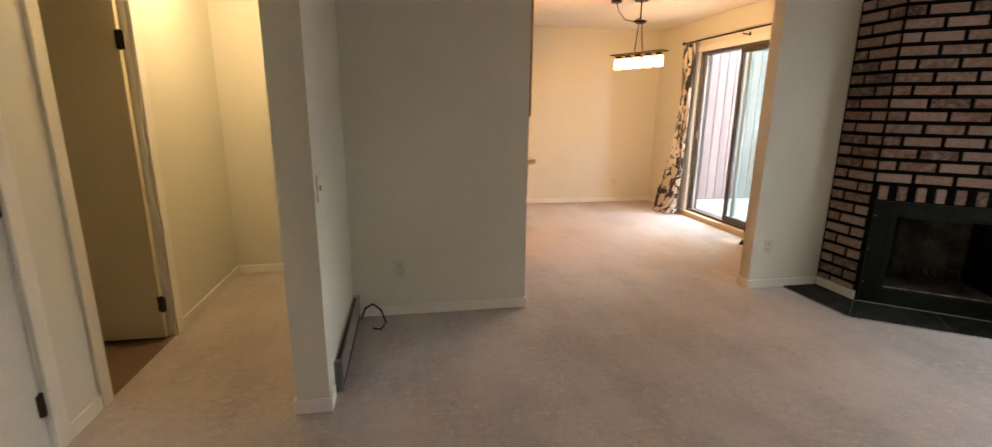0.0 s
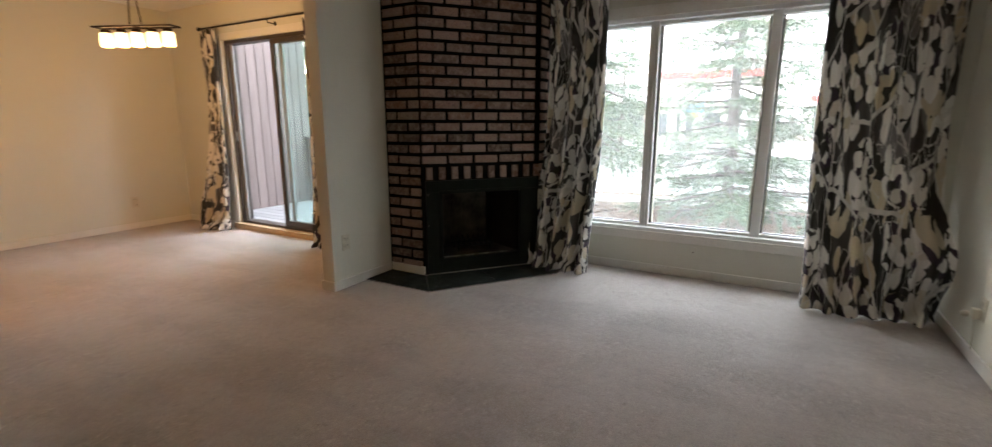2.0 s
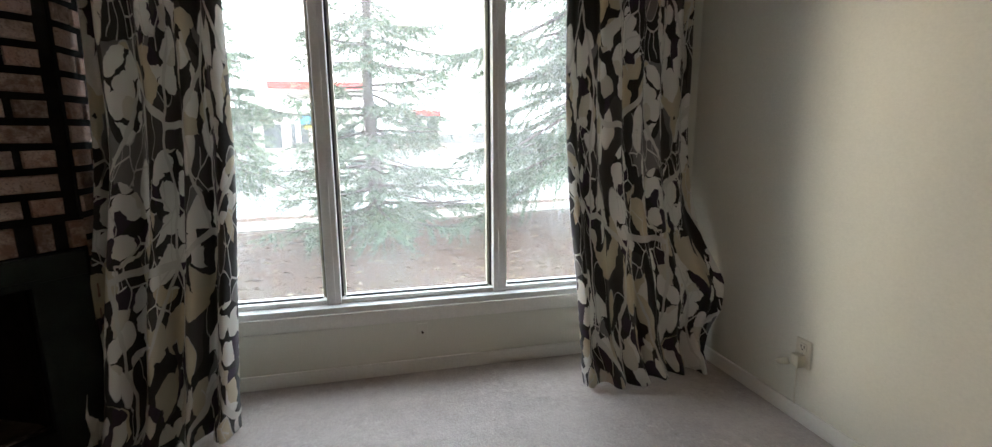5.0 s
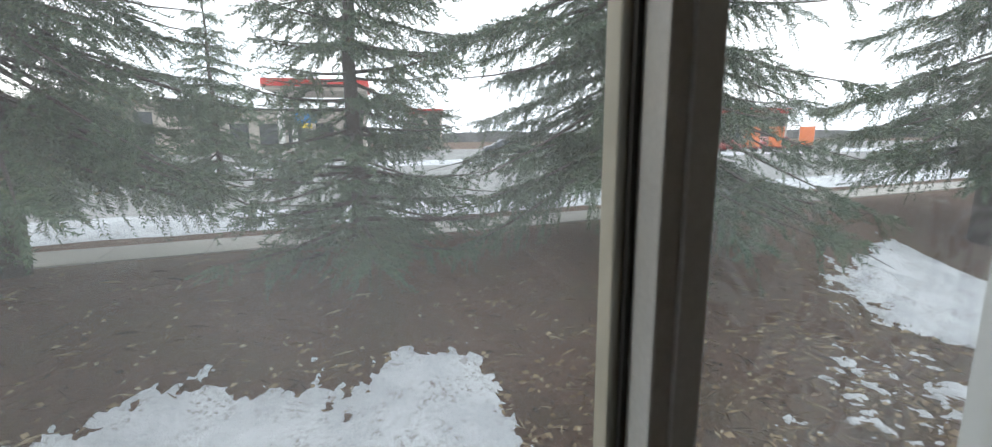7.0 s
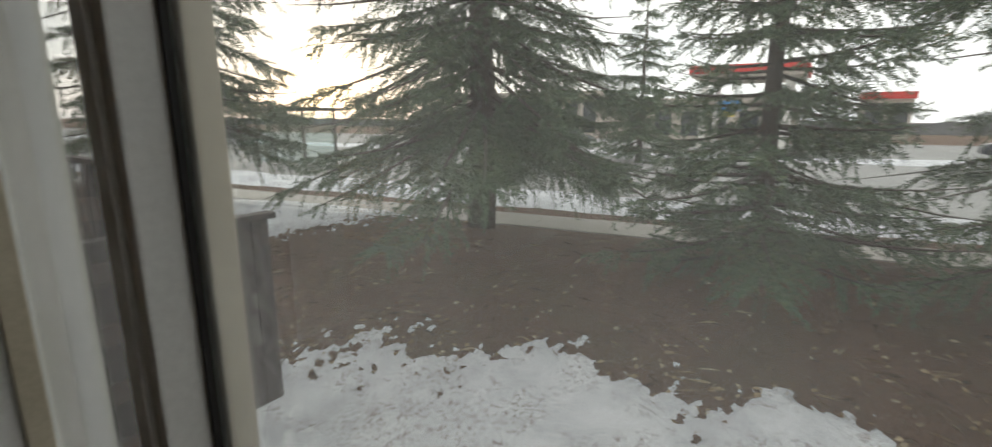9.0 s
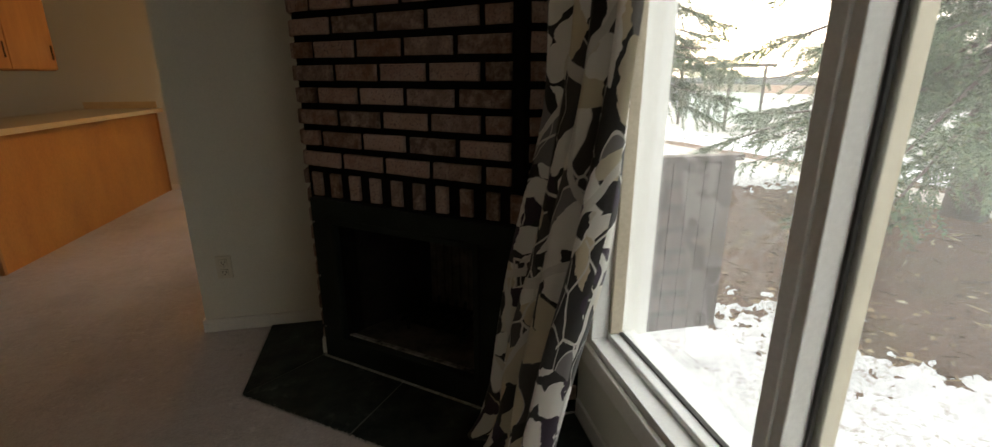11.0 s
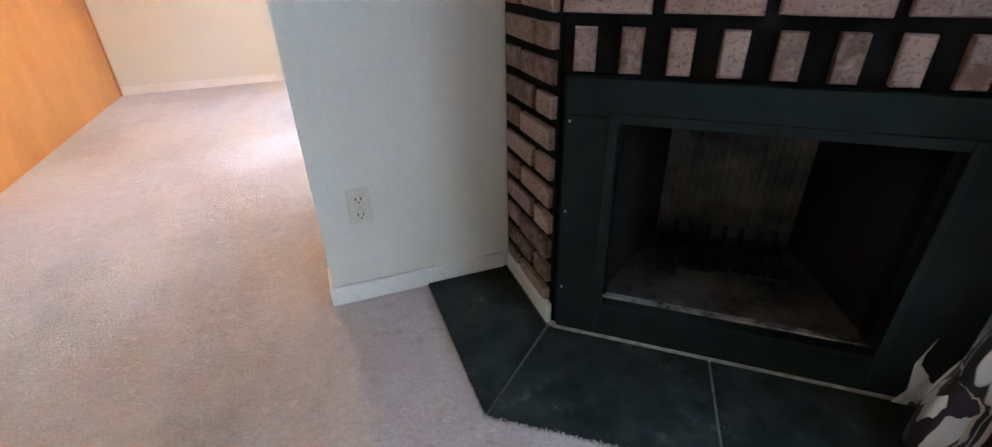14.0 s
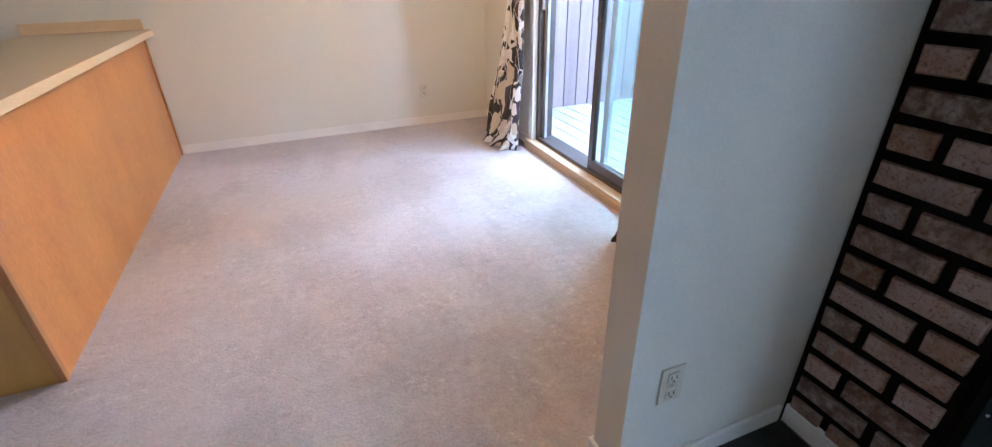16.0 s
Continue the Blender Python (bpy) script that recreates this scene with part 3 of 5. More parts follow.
structure("wall_hall_north", boxes((W_WEST, -0.443, 3.92, 4.03, 0, H)), M_WALL, "cream wall at the end of the hall", "wall")
structure("wall_kitchen", boxes((-0.443, -0.333, STUB + 0.11, W_NORTH, 0, H)), M_WALL, "plain kitchen wall", "wall")
D1, D2 = (2.10, 2.80), (1.02, 1.76)
structure("wall_west", boxes(*[(W_WEST - 0.12, W_WEST, a, b, z, H) for a, b, z in ((W_SOUTH, D2[0], -0.12), (D2[1], D1[0], -0.12), (D1[1], W_NORTH, -0.12), (D2[0], D2[1], 2.05), (D1[0], D1[1], 2.05))]), M_WALL, "cream hall wall with two doorways", "wall")
structure("wall_side_room", boxes((-3.0, -2.9, 1.6, 3.6, 0, H), (-2.9, W_WEST - 0.12, 3.5, 3.6, 0, H), (-2.9, W_WEST - 0.12, 1.7, 1.8, 0, H), ), M_WALL, "plain walls of the small side room", "wall")
structure("floor_side_room", boxes((-2.9, W_WEST, 1.8, 3.5, -0.12, -0.004)), M_HALLFLOOR, "brown vinyl floor behind the open door", "floor")


def skirting(name, x0, x1, y0, y1):
    """Baseboard with a rounded upper edge along one stretch of wall."""
    bm = boxes((x0, x1, y0, y1, 0, 0.068), bevel=0.004)
    return structure(name, bm, M_WHITE, "white painted baseboard", "baseboard")


T = 0.012
skirting("baseboard_south", W_WEST, W_EAST, W_SOUTH, W_SOUTH + T)
skirting("baseboard_east", W_EAST - T, W_EAST, W_SOUTH + T, 1.99)
skirting("baseboard_partition", 2.626, 3.205, PARTY - T, PARTY)
skirting("baseboard_partition_end", 2.626 - T, 2.626, PARTY - T, PARTY + 0.122)
skirting("baseboard_partition_back", 2.626, W_PATIO, PARTY + 0.11, PARTY + 0.122)
skirting("baseboard_north", 1.12, W_PATIO, W_NORTH - T, W_NORTH)
skirting("baseboard_patio_far", W_PATIO - T, W_PATIO, PD_Y1 + 0.07, W_NORTH - T)
skirting("baseboard_patio_near", W_PATIO - T, W_PATIO, PARTY + 0.125, PD_Y0 - 0.07)
skirting("baseboard_stub", -0.3 + T, 0.84, STUB - T, STUB)
skirting("baseboard_stub_end", 0.84, 0.84 + T, STUB - T, STUB + 0.11)
skirting("baseboard_pillar_end", -0.443 - T, -0.300 + T, 1.86 - T, 1.86)
skirting("baseboard_pillar_hall", -0.443 - T, -0.443, 1.86, 3.92)
skirting("baseboard_pillar", -0.300, -0.300 + T, 1.86, 1.96)
skirting("baseboard_hall_north", W_WEST + T, -0.443 - T, 3.92 - T, 3.92)
skirting("baseboard_hall_west", W_WEST, W_WEST + T, D1[1] + 0.06, 3.92)
skirting("baseboard_hall_mid", W_WEST, W_WEST + T, D2[1] + 0.06, D1[0] - 0.06)
skirting("baseboard_west", W_WEST, W_WEST + T, W_SOUTH + T, D2[0] - 0.06)


def casing(name, y0, y1, z1):
    """White door casing round a doorway in the west wall, with its jambs."""
    t = thing(name, (W_WEST, (y0 + y1) / 2, 0), "white painted door casing in the hall", "door frame", kind="structure")
    for a, b in ((y0 - 0.06, y0 + 0.012), (y1 - 0.012, y1 + 0.06)):
        part("casing_board", boxes((W_WEST - 0.001, W_WEST + 0.016, a, b, 0, z1 + 0.06), bevel=0.004), M_WHITE, t)
    part("head_board", boxes((W_WEST - 0.001, W_WEST + 0.016, y0 + 0.012, y1 - 0.012, z1, z1 + 0.06), bevel=0.004), M_WHITE, t)
    for a, b in ((y0, y0 + 0.018), (y1 - 0.018, y1)):
        part("jamb", boxes((W_WEST - 0.12, W_WEST - 0.002, a, b, 0, z1)), M_WHITE, t)


casing("door_frame_1", *D1, 2.05)
casing("door_frame_2", *D2, 2.05)


def hinge(parent, x, y, z, along):
    bm = boxes((x - 0.004, x + 0.004, y - 0.02, y + 0.02, z - 0.045, z + 0.045) if along == "y" else (x - 0.02, x + 0.02, y - 0.004, y + 0.004, z - 0.045, z + 0.045), bevel=0.001)
    tube(bm, ((x, y, z - 0.05), (x, y, z + 0.05)), 0.007, 8)
    return part("hinge", bm, M_BRONZE, parent, "dark bronze hinge")


open_door = thing("door_1", (W_WEST - 0.03, 2.76, 0), "cream flush door standing open into a side room", "door", kind="structure")
part("door_leaf", boxes((W_WEST - 0.72, W_WEST - 0.035, 2.735, 2.77, 0.012, 2.03), bevel=0.002), M_DOOR, open_door)
for z in (0.22, 1.66):
    hinge(open_door, W_WEST - 0.026, 2.733, z, "x")
part("door_knob", lathe(((0.012, 0), (0.012, 0.03), (0.026, 0.04), (0.028, 0.055), (0.018, 0.068)), (W_WEST - 0.66, 2.70, 0.96)), M_STEEL, open_door, "steel door knob")
shut_door = thing("door_2", (W_WEST - 0.03, 1.4, 0), "white flush door, shut", "door", kind="structure")
part("door_leaf", boxes((W_WEST - 0.045, W_WEST - 0.008, D2[0] + 0.021, D2[1] - 0.021, 0.012, 2.035), bevel=0.002), M_DOORWHITE, shut_door)
for z in (0.22, 1.0, 1.78):
    hinge(shut_door, W_WEST - 0.004, D2[1] - 0.022, z, "y")

# ---- the window ----
win = thing("window_1", (W_EAST, 0.79, WIN_Z0), "wide three-pane window with white sashes and mullions", "window", kind="structure")
GX = 4.304
for a, b in ((WIN_Y0, WIN_Y0 + 0.035), (WIN_Y1 - 0.035, WIN_Y1)):
    part("side_jamb", boxes((W_EAST, 4.40, a, b, WIN_Z0, WIN_Z1)), M_FRAME, win)
part("head_jamb", boxes((W_EAST, 4.40, WIN_Y0 + 0.035, WIN_Y1 - 0.035, WIN_Z1 - 0.03, WIN_Z1)), M_FRAME, win)
part("sill_board", boxes((W_EAST, 4.40, WIN_Y0 + 0.035, WIN_Y1 - 0.035, WIN_Z0, WIN_Z0 + 0.028)), M_FRAME, win)
for z0, z1 in ((WIN_Z0 - 0.065, WIN_Z0 + 0.003), (WIN_Z1 - 0.003, WIN_Z1 + 0.075)):
    part("casing_board", boxes((W_EAST - 0.018, W_EAST - 0.001, WIN_Y0 - 0.055, WIN_Y1 + 0.05, z0, z1), bevel=0.004), M_WHITE, win)
for a, b in ((WIN_Y0 - 0.055, WIN_Y0 + 0.003), (WIN_Y1 - 0.003, WIN_Y1 + 0.05)):
    part("casing_board", boxes((W_EAST - 0.018, W_EAST - 0.001, a, b, WIN_Z0 + 0.003, WIN_Z1 - 0.003), bevel=0.004), M_WHITE, win)
for a, b in ((WIN_Y0 + 0.036, WIN_Y0 + 0.056), (WIN_Y1 - 0.056, WIN_Y1 - 0.036)):
    part("glazing_stop", boxes((4.256, 4.300, a, b, WIN_Z0 + 0.052, WIN_Z1 - 0.057), bevel=0.003), M_STOP, win, "weathered beige glazing stop")
MUL = (0.392, 1.188)
for y, s in ((MUL[0], -1), (MUL[1], 1)):
    mull = part("mullion", boxes((4.245, 4.35, y - 0.032, y + 0.032, WIN_Z0 + 0.028, WIN_Z1 - 0.03), bevel=0.004), M_FRAME, win)
    part("bead", boxes((4.237, 4.246, y - s * 0.008, y + s * 0.026, WIN_Z0 + 0.03, WIN_Z1 - 0.032), bevel=0.002), M_FRAME, mull)
    for w in (-1, 1):
        part("gasket", boxes((4.295, 4.3035, y + w * 0.0325, y + w * 0.040, WIN_Z0 + 0.03, WIN_Z1 - 0.032)), M_GASKET, mull, "black rubber gasket")
        part("glazing_stop", boxes((4.309, 4.345, y + w * 0.0325, y + w * 0.052, WIN_Z0 + 0.03, WIN_Z1 - 0.032), bevel=0.003), M_STOP, mull, "weathered beige glazing stop")
for a, b in ((WIN_Y0 + 0.036, MUL[0] - 0.033), (MUL[0] + 0.033, MUL[1] - 0.033), (MUL[1] + 0.033, WIN_Y1 - 0.036)):
    sash = part("sash_rail", boxes((4.255, 4.35, a, b, WIN_Z0 + 0.029, WIN_Z0 + 0.05), (4.255, 4.35, a, b, WIN_Z1 - 0.055, WIN_Z1 - 0.031), bevel=0.003), M_FRAME, win)
    part("gasket", boxes((4.288, 4.303, a + 0.02, b - 0.02, WIN_Z0 + 0.0505, WIN_Z0 + 0.056)), M_GASKET, sash)
    pane = part("pane", boxes((GX, GX + 0.004, a + 0.001, b - 0.001, WIN_Z0 + 0.046, WIN_Z1 - 0.05)), M_GLASS, win, "dusty clear glass")
    pane.visible_shadow = False

# ---- fireplace ----
A, B = Vector((3.232, 2.62, 0)), Vector((3.985, 1.995, 0))
U = (B - A).normalized()
N = Vector((U.y, -U.x, 0))
if N.x > 0:
    N = -N
L_DIAG = (B - A).length
DIAG = Matrix(((U.x, -N.x, 0, A.x), (U.y, -N.y, 0, A.y), (0, 0, 1, 0), (0, 0, 0, 1)))


def turned(bm, m):
    bmesh.ops.transform(bm, matrix=m, verts=bm.verts)
    return bm


fire = thing("fireplace", (3.6, 2.3, 0), "corner fireplace of pale rustic bricks with black mortar", "fireplace")
OU0, OU1, OZ0, OZ1 = 0.135, 0.805, 0.125, 0.655
core = bmesh.new()
prism(core, ((3.226, PARTY - 0.001), (3.238, 2.626), (3.40, 2.62), (3.40, PARTY - 0.001)), 0, H)
prism(core, ((3.978, 2.003), (W_EAST - 0.001, 2.003), (W_EAST - 0.001, 2.30), (4.10, 2.30)), 0, H)
part("side_core", core, M_MORTAR, fire)
for r in ((0.008, L_DIAG - 0.006, 0.008, 0.12, OZ1 + 0.02, H), (0.008, OU0 + 0.02, 0.008, 0.12, 0, OZ1 + 0.019), (OU1 - 0.02, L_DIAG - 0.006, 0.008, 0.12, 0, OZ1 + 0.019), (OU0 + 0.021, OU1 - 0.021, 0.008, 0.12, 0, OZ0 - 0.021)):
    part("front_core", turned(boxes(r), DIAG), M_MORTAR, fire, "black painted mortar bed")
frame_plate = part("surround", turned(boxes((0.022, L_DIAG - 0.022, -0.022, 0.010, OZ1, 0.742), bevel=0.002), DIAG), M_BLACKMETAL, fire, "matt black steel head plate")
for r in ((0.022, OU0, -0.022, 0.010, 0.001, OZ1 - 0.0005), (OU1, L_DIAG - 0.022, -0.022, 0.010, 0.001, OZ1 - 0.0005), (OU0 + 0.0005, OU1 - 0.0005, -0.022, 0.010, 0.001, OZ0)):
    part("surround_plate", turned(boxes(r, bevel=0.0015), DIAG), M_BLACKMETAL, fire, "matt black steel plate")
for r in ((OU0 - 0.012, OU0 + 0.012, -0.030, -0.0005, OZ0 - 0.012, OZ1 + 0.012), (OU1 - 0.012, OU1 + 0.012, -0.030, -0.0005, OZ0 - 0.012, OZ1 + 0.012), (OU0 + 0.0125, OU1 - 0.0125, -0.029, -0.0005, OZ1 - 0.012, OZ1 + 0.012), (OU0 + 0.0125, OU1 - 0.0125, -0.029, -0.0005, OZ0 - 0.012, OZ0 + 0.004)):
    part("inner_lip", turned(boxes(r, bevel=0.003), DIAG), M_BLACKMETAL, frame_plate)
part("ash_ledge", turned(boxes((OU0 + 0.014, OU1 - 0.014, 0.002, 0.020, OZ0 + 0.005, OZ0 + 0.012)), DIAG), M_ASH, frame_plate, "worn ledge smeared with pale ash")
for z in (0.16, 0.40, 0.64):
    part("screw", turned(rod((0.034, -0.0245, z), (0.034, -0.0215, z), 0.0035, 8), DIAG), M_STEEL, frame_plate, "small bright screw")
D = 0.46
q = [(OU0, 0.011), (OU0 + 0.13, D), (OU1 - 0.13, D), (OU1, 0.011)]
firebox = part("firebox_floor", turned(boxes((OU0 - 0.03, OU1 + 0.03, 0.011, D + 0.03, OZ0 - 0.02, OZ0)), DIAG), M_SOOT, fire, "ash-grey firebox floor")
part("firebox_side", turned(prism(bmesh.new(), (q[0], q[1], (q[1][0] - 0.03, D), (q[0][0] - 0.03, 0.011)), OZ0, OZ1 + 0.02), DIAG), M_DARKLINING, fire, "soot-stained refractory side")
part("firebox_side", turned(prism(bmesh.new(), (q[3], q[2], (q[2][0] + 0.03, D), (q[3][0] + 0.03, 0.011)), OZ0, OZ1 + 0.02), DIAG), M_DARKLINING, fire, "soot-stained refractory side")
ribbed = boxes((q[1][0] - 0.03, q[2][0] + 0.03, D + 0.004, D + 0.03, OZ0, OZ1 + 0.02))
part("firebox_back", turned(ribbed, DIAG), M_SOOT, fire, "soot-stained refractory back")
for k in range(9):
    u = q[1][0] + 0.022 + k * 0.045
    part("rib", turned(boxes((u - 0.014, u + 0.014, D - 0.006, D + 0.004, OZ0 + 0.01, OZ1), bevel=0.003), DIAG), M_SOOT, fire)
part("firebox_roof", turned(boxes((OU0 - 0.03, OU1 + 0.03, 0.011, D + 0.03, OZ1 + 0.0205, OZ1 + 0.05)), DIAG), M_DARKLINING, fire)
for k in range(7):
    u = OU0 + 0.19 + k * (OU1 - OU0 - 0.38) / 6
    part("grate_bar", turned(tube(bmesh.new(), ((u, 0.14, OZ0 + 0.10), (u, 0.15, OZ0 + 0.056), (u, 0.36, OZ0 + 0.056), (u, 0.37, OZ0 + 0.09)), 0.008, 6), DIAG), M_BLACKMETAL, firebox)
for v in (0.18, 0.32):
    part("grate_foot", turned(boxes((OU0 + 0.17, OU1 - 0.17, v - 0.006, v + 0.006, OZ0 + 0.036, OZ0 + 0.048), (OU0 + 0.19, OU0 + 0.202, v - 0.006, v + 0.006, OZ0, OZ0 + 0.036), (OU1 - 0.202, OU1 - 0.19, v - 0.006, v + 0.006, OZ0, OZ0 + 0.036)), DIAG), M_BLACKMETAL, firebox)
part("side_baseboard", boxes((3.215, 3.231, 2.612, PARTY - 0.0125, 0.009, 0.075), bevel=0.003), M_WHITE, fire, "white painted trim board")
SEAM = turned(boxes((0.02, L_DIAG - 0.02, -0.03, -0.023, 0.004, 0.016)), DIAG)
part("grout_line", SEAM, M_CAULK, fire, "pale line of caulk")

# slate hearth, flush on the carpet's edge
hearth = thing("hearth", (3.4, 2.3, 0), "black slate hearth slabs laid flush with the carpet", "hearth")
h0, h1, a0 = Vector((2.927, PARTY - 0.002, 0)), Vector((2.935, 2.362, 0)), Vector((3.214, 2.60, 0))
f1, f2 = Vector((3.370, 2.040, 0)), Vector((3.775, 1.738, 0))
b1, b2 = A + U * 0.45, Vector((3.985, 1.96, 0))
e1, e2 = Vector((W_EAST - 0.015, 1.738, 0)), Vector((W_EAST - 0.015, 1.985, 0))


def shrink(points, d):
    c = sum(points, Vector()) / len(points)
    return [(c + (p - c) * (1 - d / max(0.05, (p - c).length))) for p in points]


part("grout_bed", prism(bmesh.new(), [tuple(p[:2]) for p in (h0, h1, f1, f2, e1, e2, b2, A + N * 0.02, Vector((3.222, PARTY - 0.002, 0)))], 0.0005, 0.0055), M_GROUT, hearth)
for pts in ((h0, h1, a0, Vector((3.214, PARTY - 0.002, 0))), (h1, f1, b1 - N * -0.024, a0), (f1, f2, b2 - U * 0.02, b1 + N * 0.024), (f2, e1, e2, b2 - U * 0.02)):
    ring = [tuple(p[:2]) for p in shrink(list(pts), 0.004)]
    bm = prism(bmesh.new(), ring, 0.001, 0.009)
    bmesh.ops.bevel(bm, geom=[e for e in bm.edges if e.verts[0].co.z > 0.008 and e.verts[1].co.z > 0.008], offset=0.0015, segments=1, affect="EDGES")
    part("slate_tile", bm, M_SLATE, hearth)

# pile of the carpet standing up against the slate
rng = random.Random(77)
fringe = bmesh.new()
for p, r in ((h0, h1), (h1, f1), (f1, f2), (f2, e1)):
    run = (r - p)
    out = Vector((run.y, -run.x, 0)).normalized()
    if out.dot(Vector((3.4, 2.4, 0)) - p) > 0:
        out = -out
    for k in range(int(run.length / 0.0035)):
        o = p + run * ((k + rng.random()) * 0.0035 / run.length) + out * rng.uniform(-0.001, 0.007)
        top_pt = o - out * rng.uniform(-0.004, 0.004 if rng.random() < 0.8 else 0.008) + run.normalized() * rng.uniform(-0.006, 0.006) + Vector((0, 0, rng.uniform(0.008, 0.012)))
        w = run.normalized() * rng.uniform(0.002, 0.004)
        fringe.faces.new([fringe.verts.new(v) for v in (o - w, o + w, top_pt + w * 0.5, top_pt - w * 0.5)])
solid("carpet_pile", fringe, M_CARPET, "beige carpet tufts along the slate's edge", "carpet", "stuff")

# ---- kitchen peninsula ----
CX, CY0 = 1.11, 4.01
pen = thing("kitchen_peninsula", (CX - 0.32, 5.28, 0), "oak veneer peninsula back with a beige laminate counter", "counter")
part("back_panel", boxes((CX - 0.018, CX, CY0 + 0.018, W_NORTH - 0.013, 0, 0.862)), M_OAK, pen, "orange oak veneer panel")
part("end_panel", boxes((CX - 0.62, CX - 0.019, CY0, CY0 + 0.018, 0, 0.862)), M_OAKEND, pen)
part("corner_trim", boxes((CX - 0.022, CX + 0.005, CY0 - 0.004, CY0 + 0.02, 0, 0.862), bevel=0.003), M_OAKTRIM, pen)
part("wall_trim", boxes((CX + 0.001, CX + 0.012, W_NORTH - 0.04, W_NORTH - 0.013, 0, 0.862), bevel=0.002), M_OAKTRIM, pen)
part("carcass", boxes((CX - 0.62, CX - 0.02, CY0 + 0.02, W_NORTH - 0.002, 0.09, 0.862)), M_OAKTRIM, pen)
top = part("countertop", boxes((CX - 0.66, CX + 0.055, CY0 - 0.055, W_NORTH - 0.002, 0.864, 0.901), bevel=0.003), M_LAM, pen, "beige laminate counter")
part("front_edging", boxes((CX + 0.056, CX + 0.068, CY0 - 0.067, W_NORTH - 0.002, 0.862, 0.903), (CX - 0.66, CX + 0.056, CY0 - 0.067, CY0 - 0.056, 0.862, 0.903), bevel=0.002), M_LAMEDGE, top, "pale beech edging strip")
part("backsplash", boxes((CX - 0.66, CX + 0.02, W_NORTH - 0.02, W_NORTH - 0.001, 0.902, 0.972), bevel=0.003), M_LAMEDGE, top)
cab = thing("wall_cabinet", (CX - 0.15, 4.6, 1.26), "dark oak cabinet hung over the counter", "cabinet")
part("carcass", boxes((CX - 0.30, CX + 0.02, CY0 + 0.03, 5.0, 1.262, H - 0.001)), M_OAKTRIM, cab)
for a, b in ((CY0 + 0.035, 4.51), (4.52, 4.995)):
    d = part("door", boxes((CX + 0.021, CX + 0.040, a, b, 1.27, H - 0.1), bevel=0.004), M_OAKTRIM, cab)
    part("handle", rod((CX + 0.052, b - 0.05, 1.34), (CX + 0.052, b - 0.05, 1.44), 0.005, 8), M_BRONZE, d)

# ---- patio door and balcony ----
pd = thing("patio_door", (W_PATIO + 0.08, 4.66, 0), "dark aluminium sliding patio door, ajar screen behind", "sliding door", kind="structure")
X0 = W_PATIO
part("threshold", boxes((X0 - 0.05, X0 + 0.16, PD_Y0 - 0.06, PD_Y1 + 0.06, 0.036, 0.06), (X0 - 0.05, X0 - 0.004, PD_Y0 - 0.06, PD_Y1 + 0.06, 0, 0.036), bevel=0.004), M_THRESH, pd, "pale pine threshold")
for a, b in ((PD_Y0 - 0.06, PD_Y0), (PD_Y1, PD_Y1 + 0.06)):
    part("casing_board", boxes((X0 - 0.016, X0 - 0.001, a, b, 0.06, PD_Z1 + 0.07), bevel=0.003), M_WHITE, pd)
part("casing_board", boxes((X0 - 0.016, X0 - 0.001, PD_Y0, PD_Y1, PD_Z1, PD_Z1 + 0.07), bevel=0.003), M_WHITE, pd)
part("track_frame", boxes((X0 + 0.02, X0 + 0.14, PD_Y0, PD_Y0 + 0.03, 0.06, PD_Z1), (X0 + 0.02, X0 + 0.14, PD_Y1 - 0.03, PD_Y1, 0.06, PD_Z1), (X0 + 0.02, X0 + 0.14, PD_Y0 + 0.03, PD_Y1 - 0.03, PD_Z1 - 0.035, PD_Z1), (X0 + 0.02, X0 + 0.14, PD_Y0 + 0.03, PD_Y1 - 0.03, 0.06, 0.085)), M_ALU, pd)
part("light_jamb", boxes((X0 + 0.055, X0 + 0.075, PD_Y1 - 0.075, PD_Y1 - 0.03, 0.086, PD_Z1 - 0.036)), M_ALULIGHT, pd)


def slider(y0, y1, x, material, label):
    f = 0.045
    s = part("door_panel", boxes((x, x + 0.03, y0, y0 + f, 0.087, PD_Z1 - 0.036), (x, x + 0.03, y1 - f, y1, 0.087, PD_Z1 - 0.036), (x, x + 0.03, y0 + f, y1 - f, 0.087, 0.087 + 0.06), (x, x + 0.03, y0 + f, y1 - f, PD_Z1 - 0.036 - f, PD_Z1 - 0.036), bevel=0.003), material, pd, label)
    g = part("pane", boxes((x + 0.012, x + 0.018, y0 + f - 0.003, y1 - f + 0.003, 0.144, PD_Z1 - 0.079)), M_PATIOGLASS, s, "clear glass")
    g.visible_shadow = False
    return s


s1 = slider(PD_Y0 + 0.032, 4.83, X0 + 0.03, M_ALU, "dark aluminium sliding panel")
s2 = slider(3.98, 4.76, X0 + 0.075, M_ALULIGHT, "grey aluminium second panel")
part("handle", boxes((X0 + 0.012, X0 + 0.029, 4.79, 4.81, 0.96, 1.14), bevel=0.004), M_ALU, s1)
part("latch", boxes((X0 + 0.03, X0 + 0.054, PD_Y1 - 0.05, PD_Y1 - 0.031, 0.98, 1.08), bevel=0.003), M_ALULIGHT, pd)

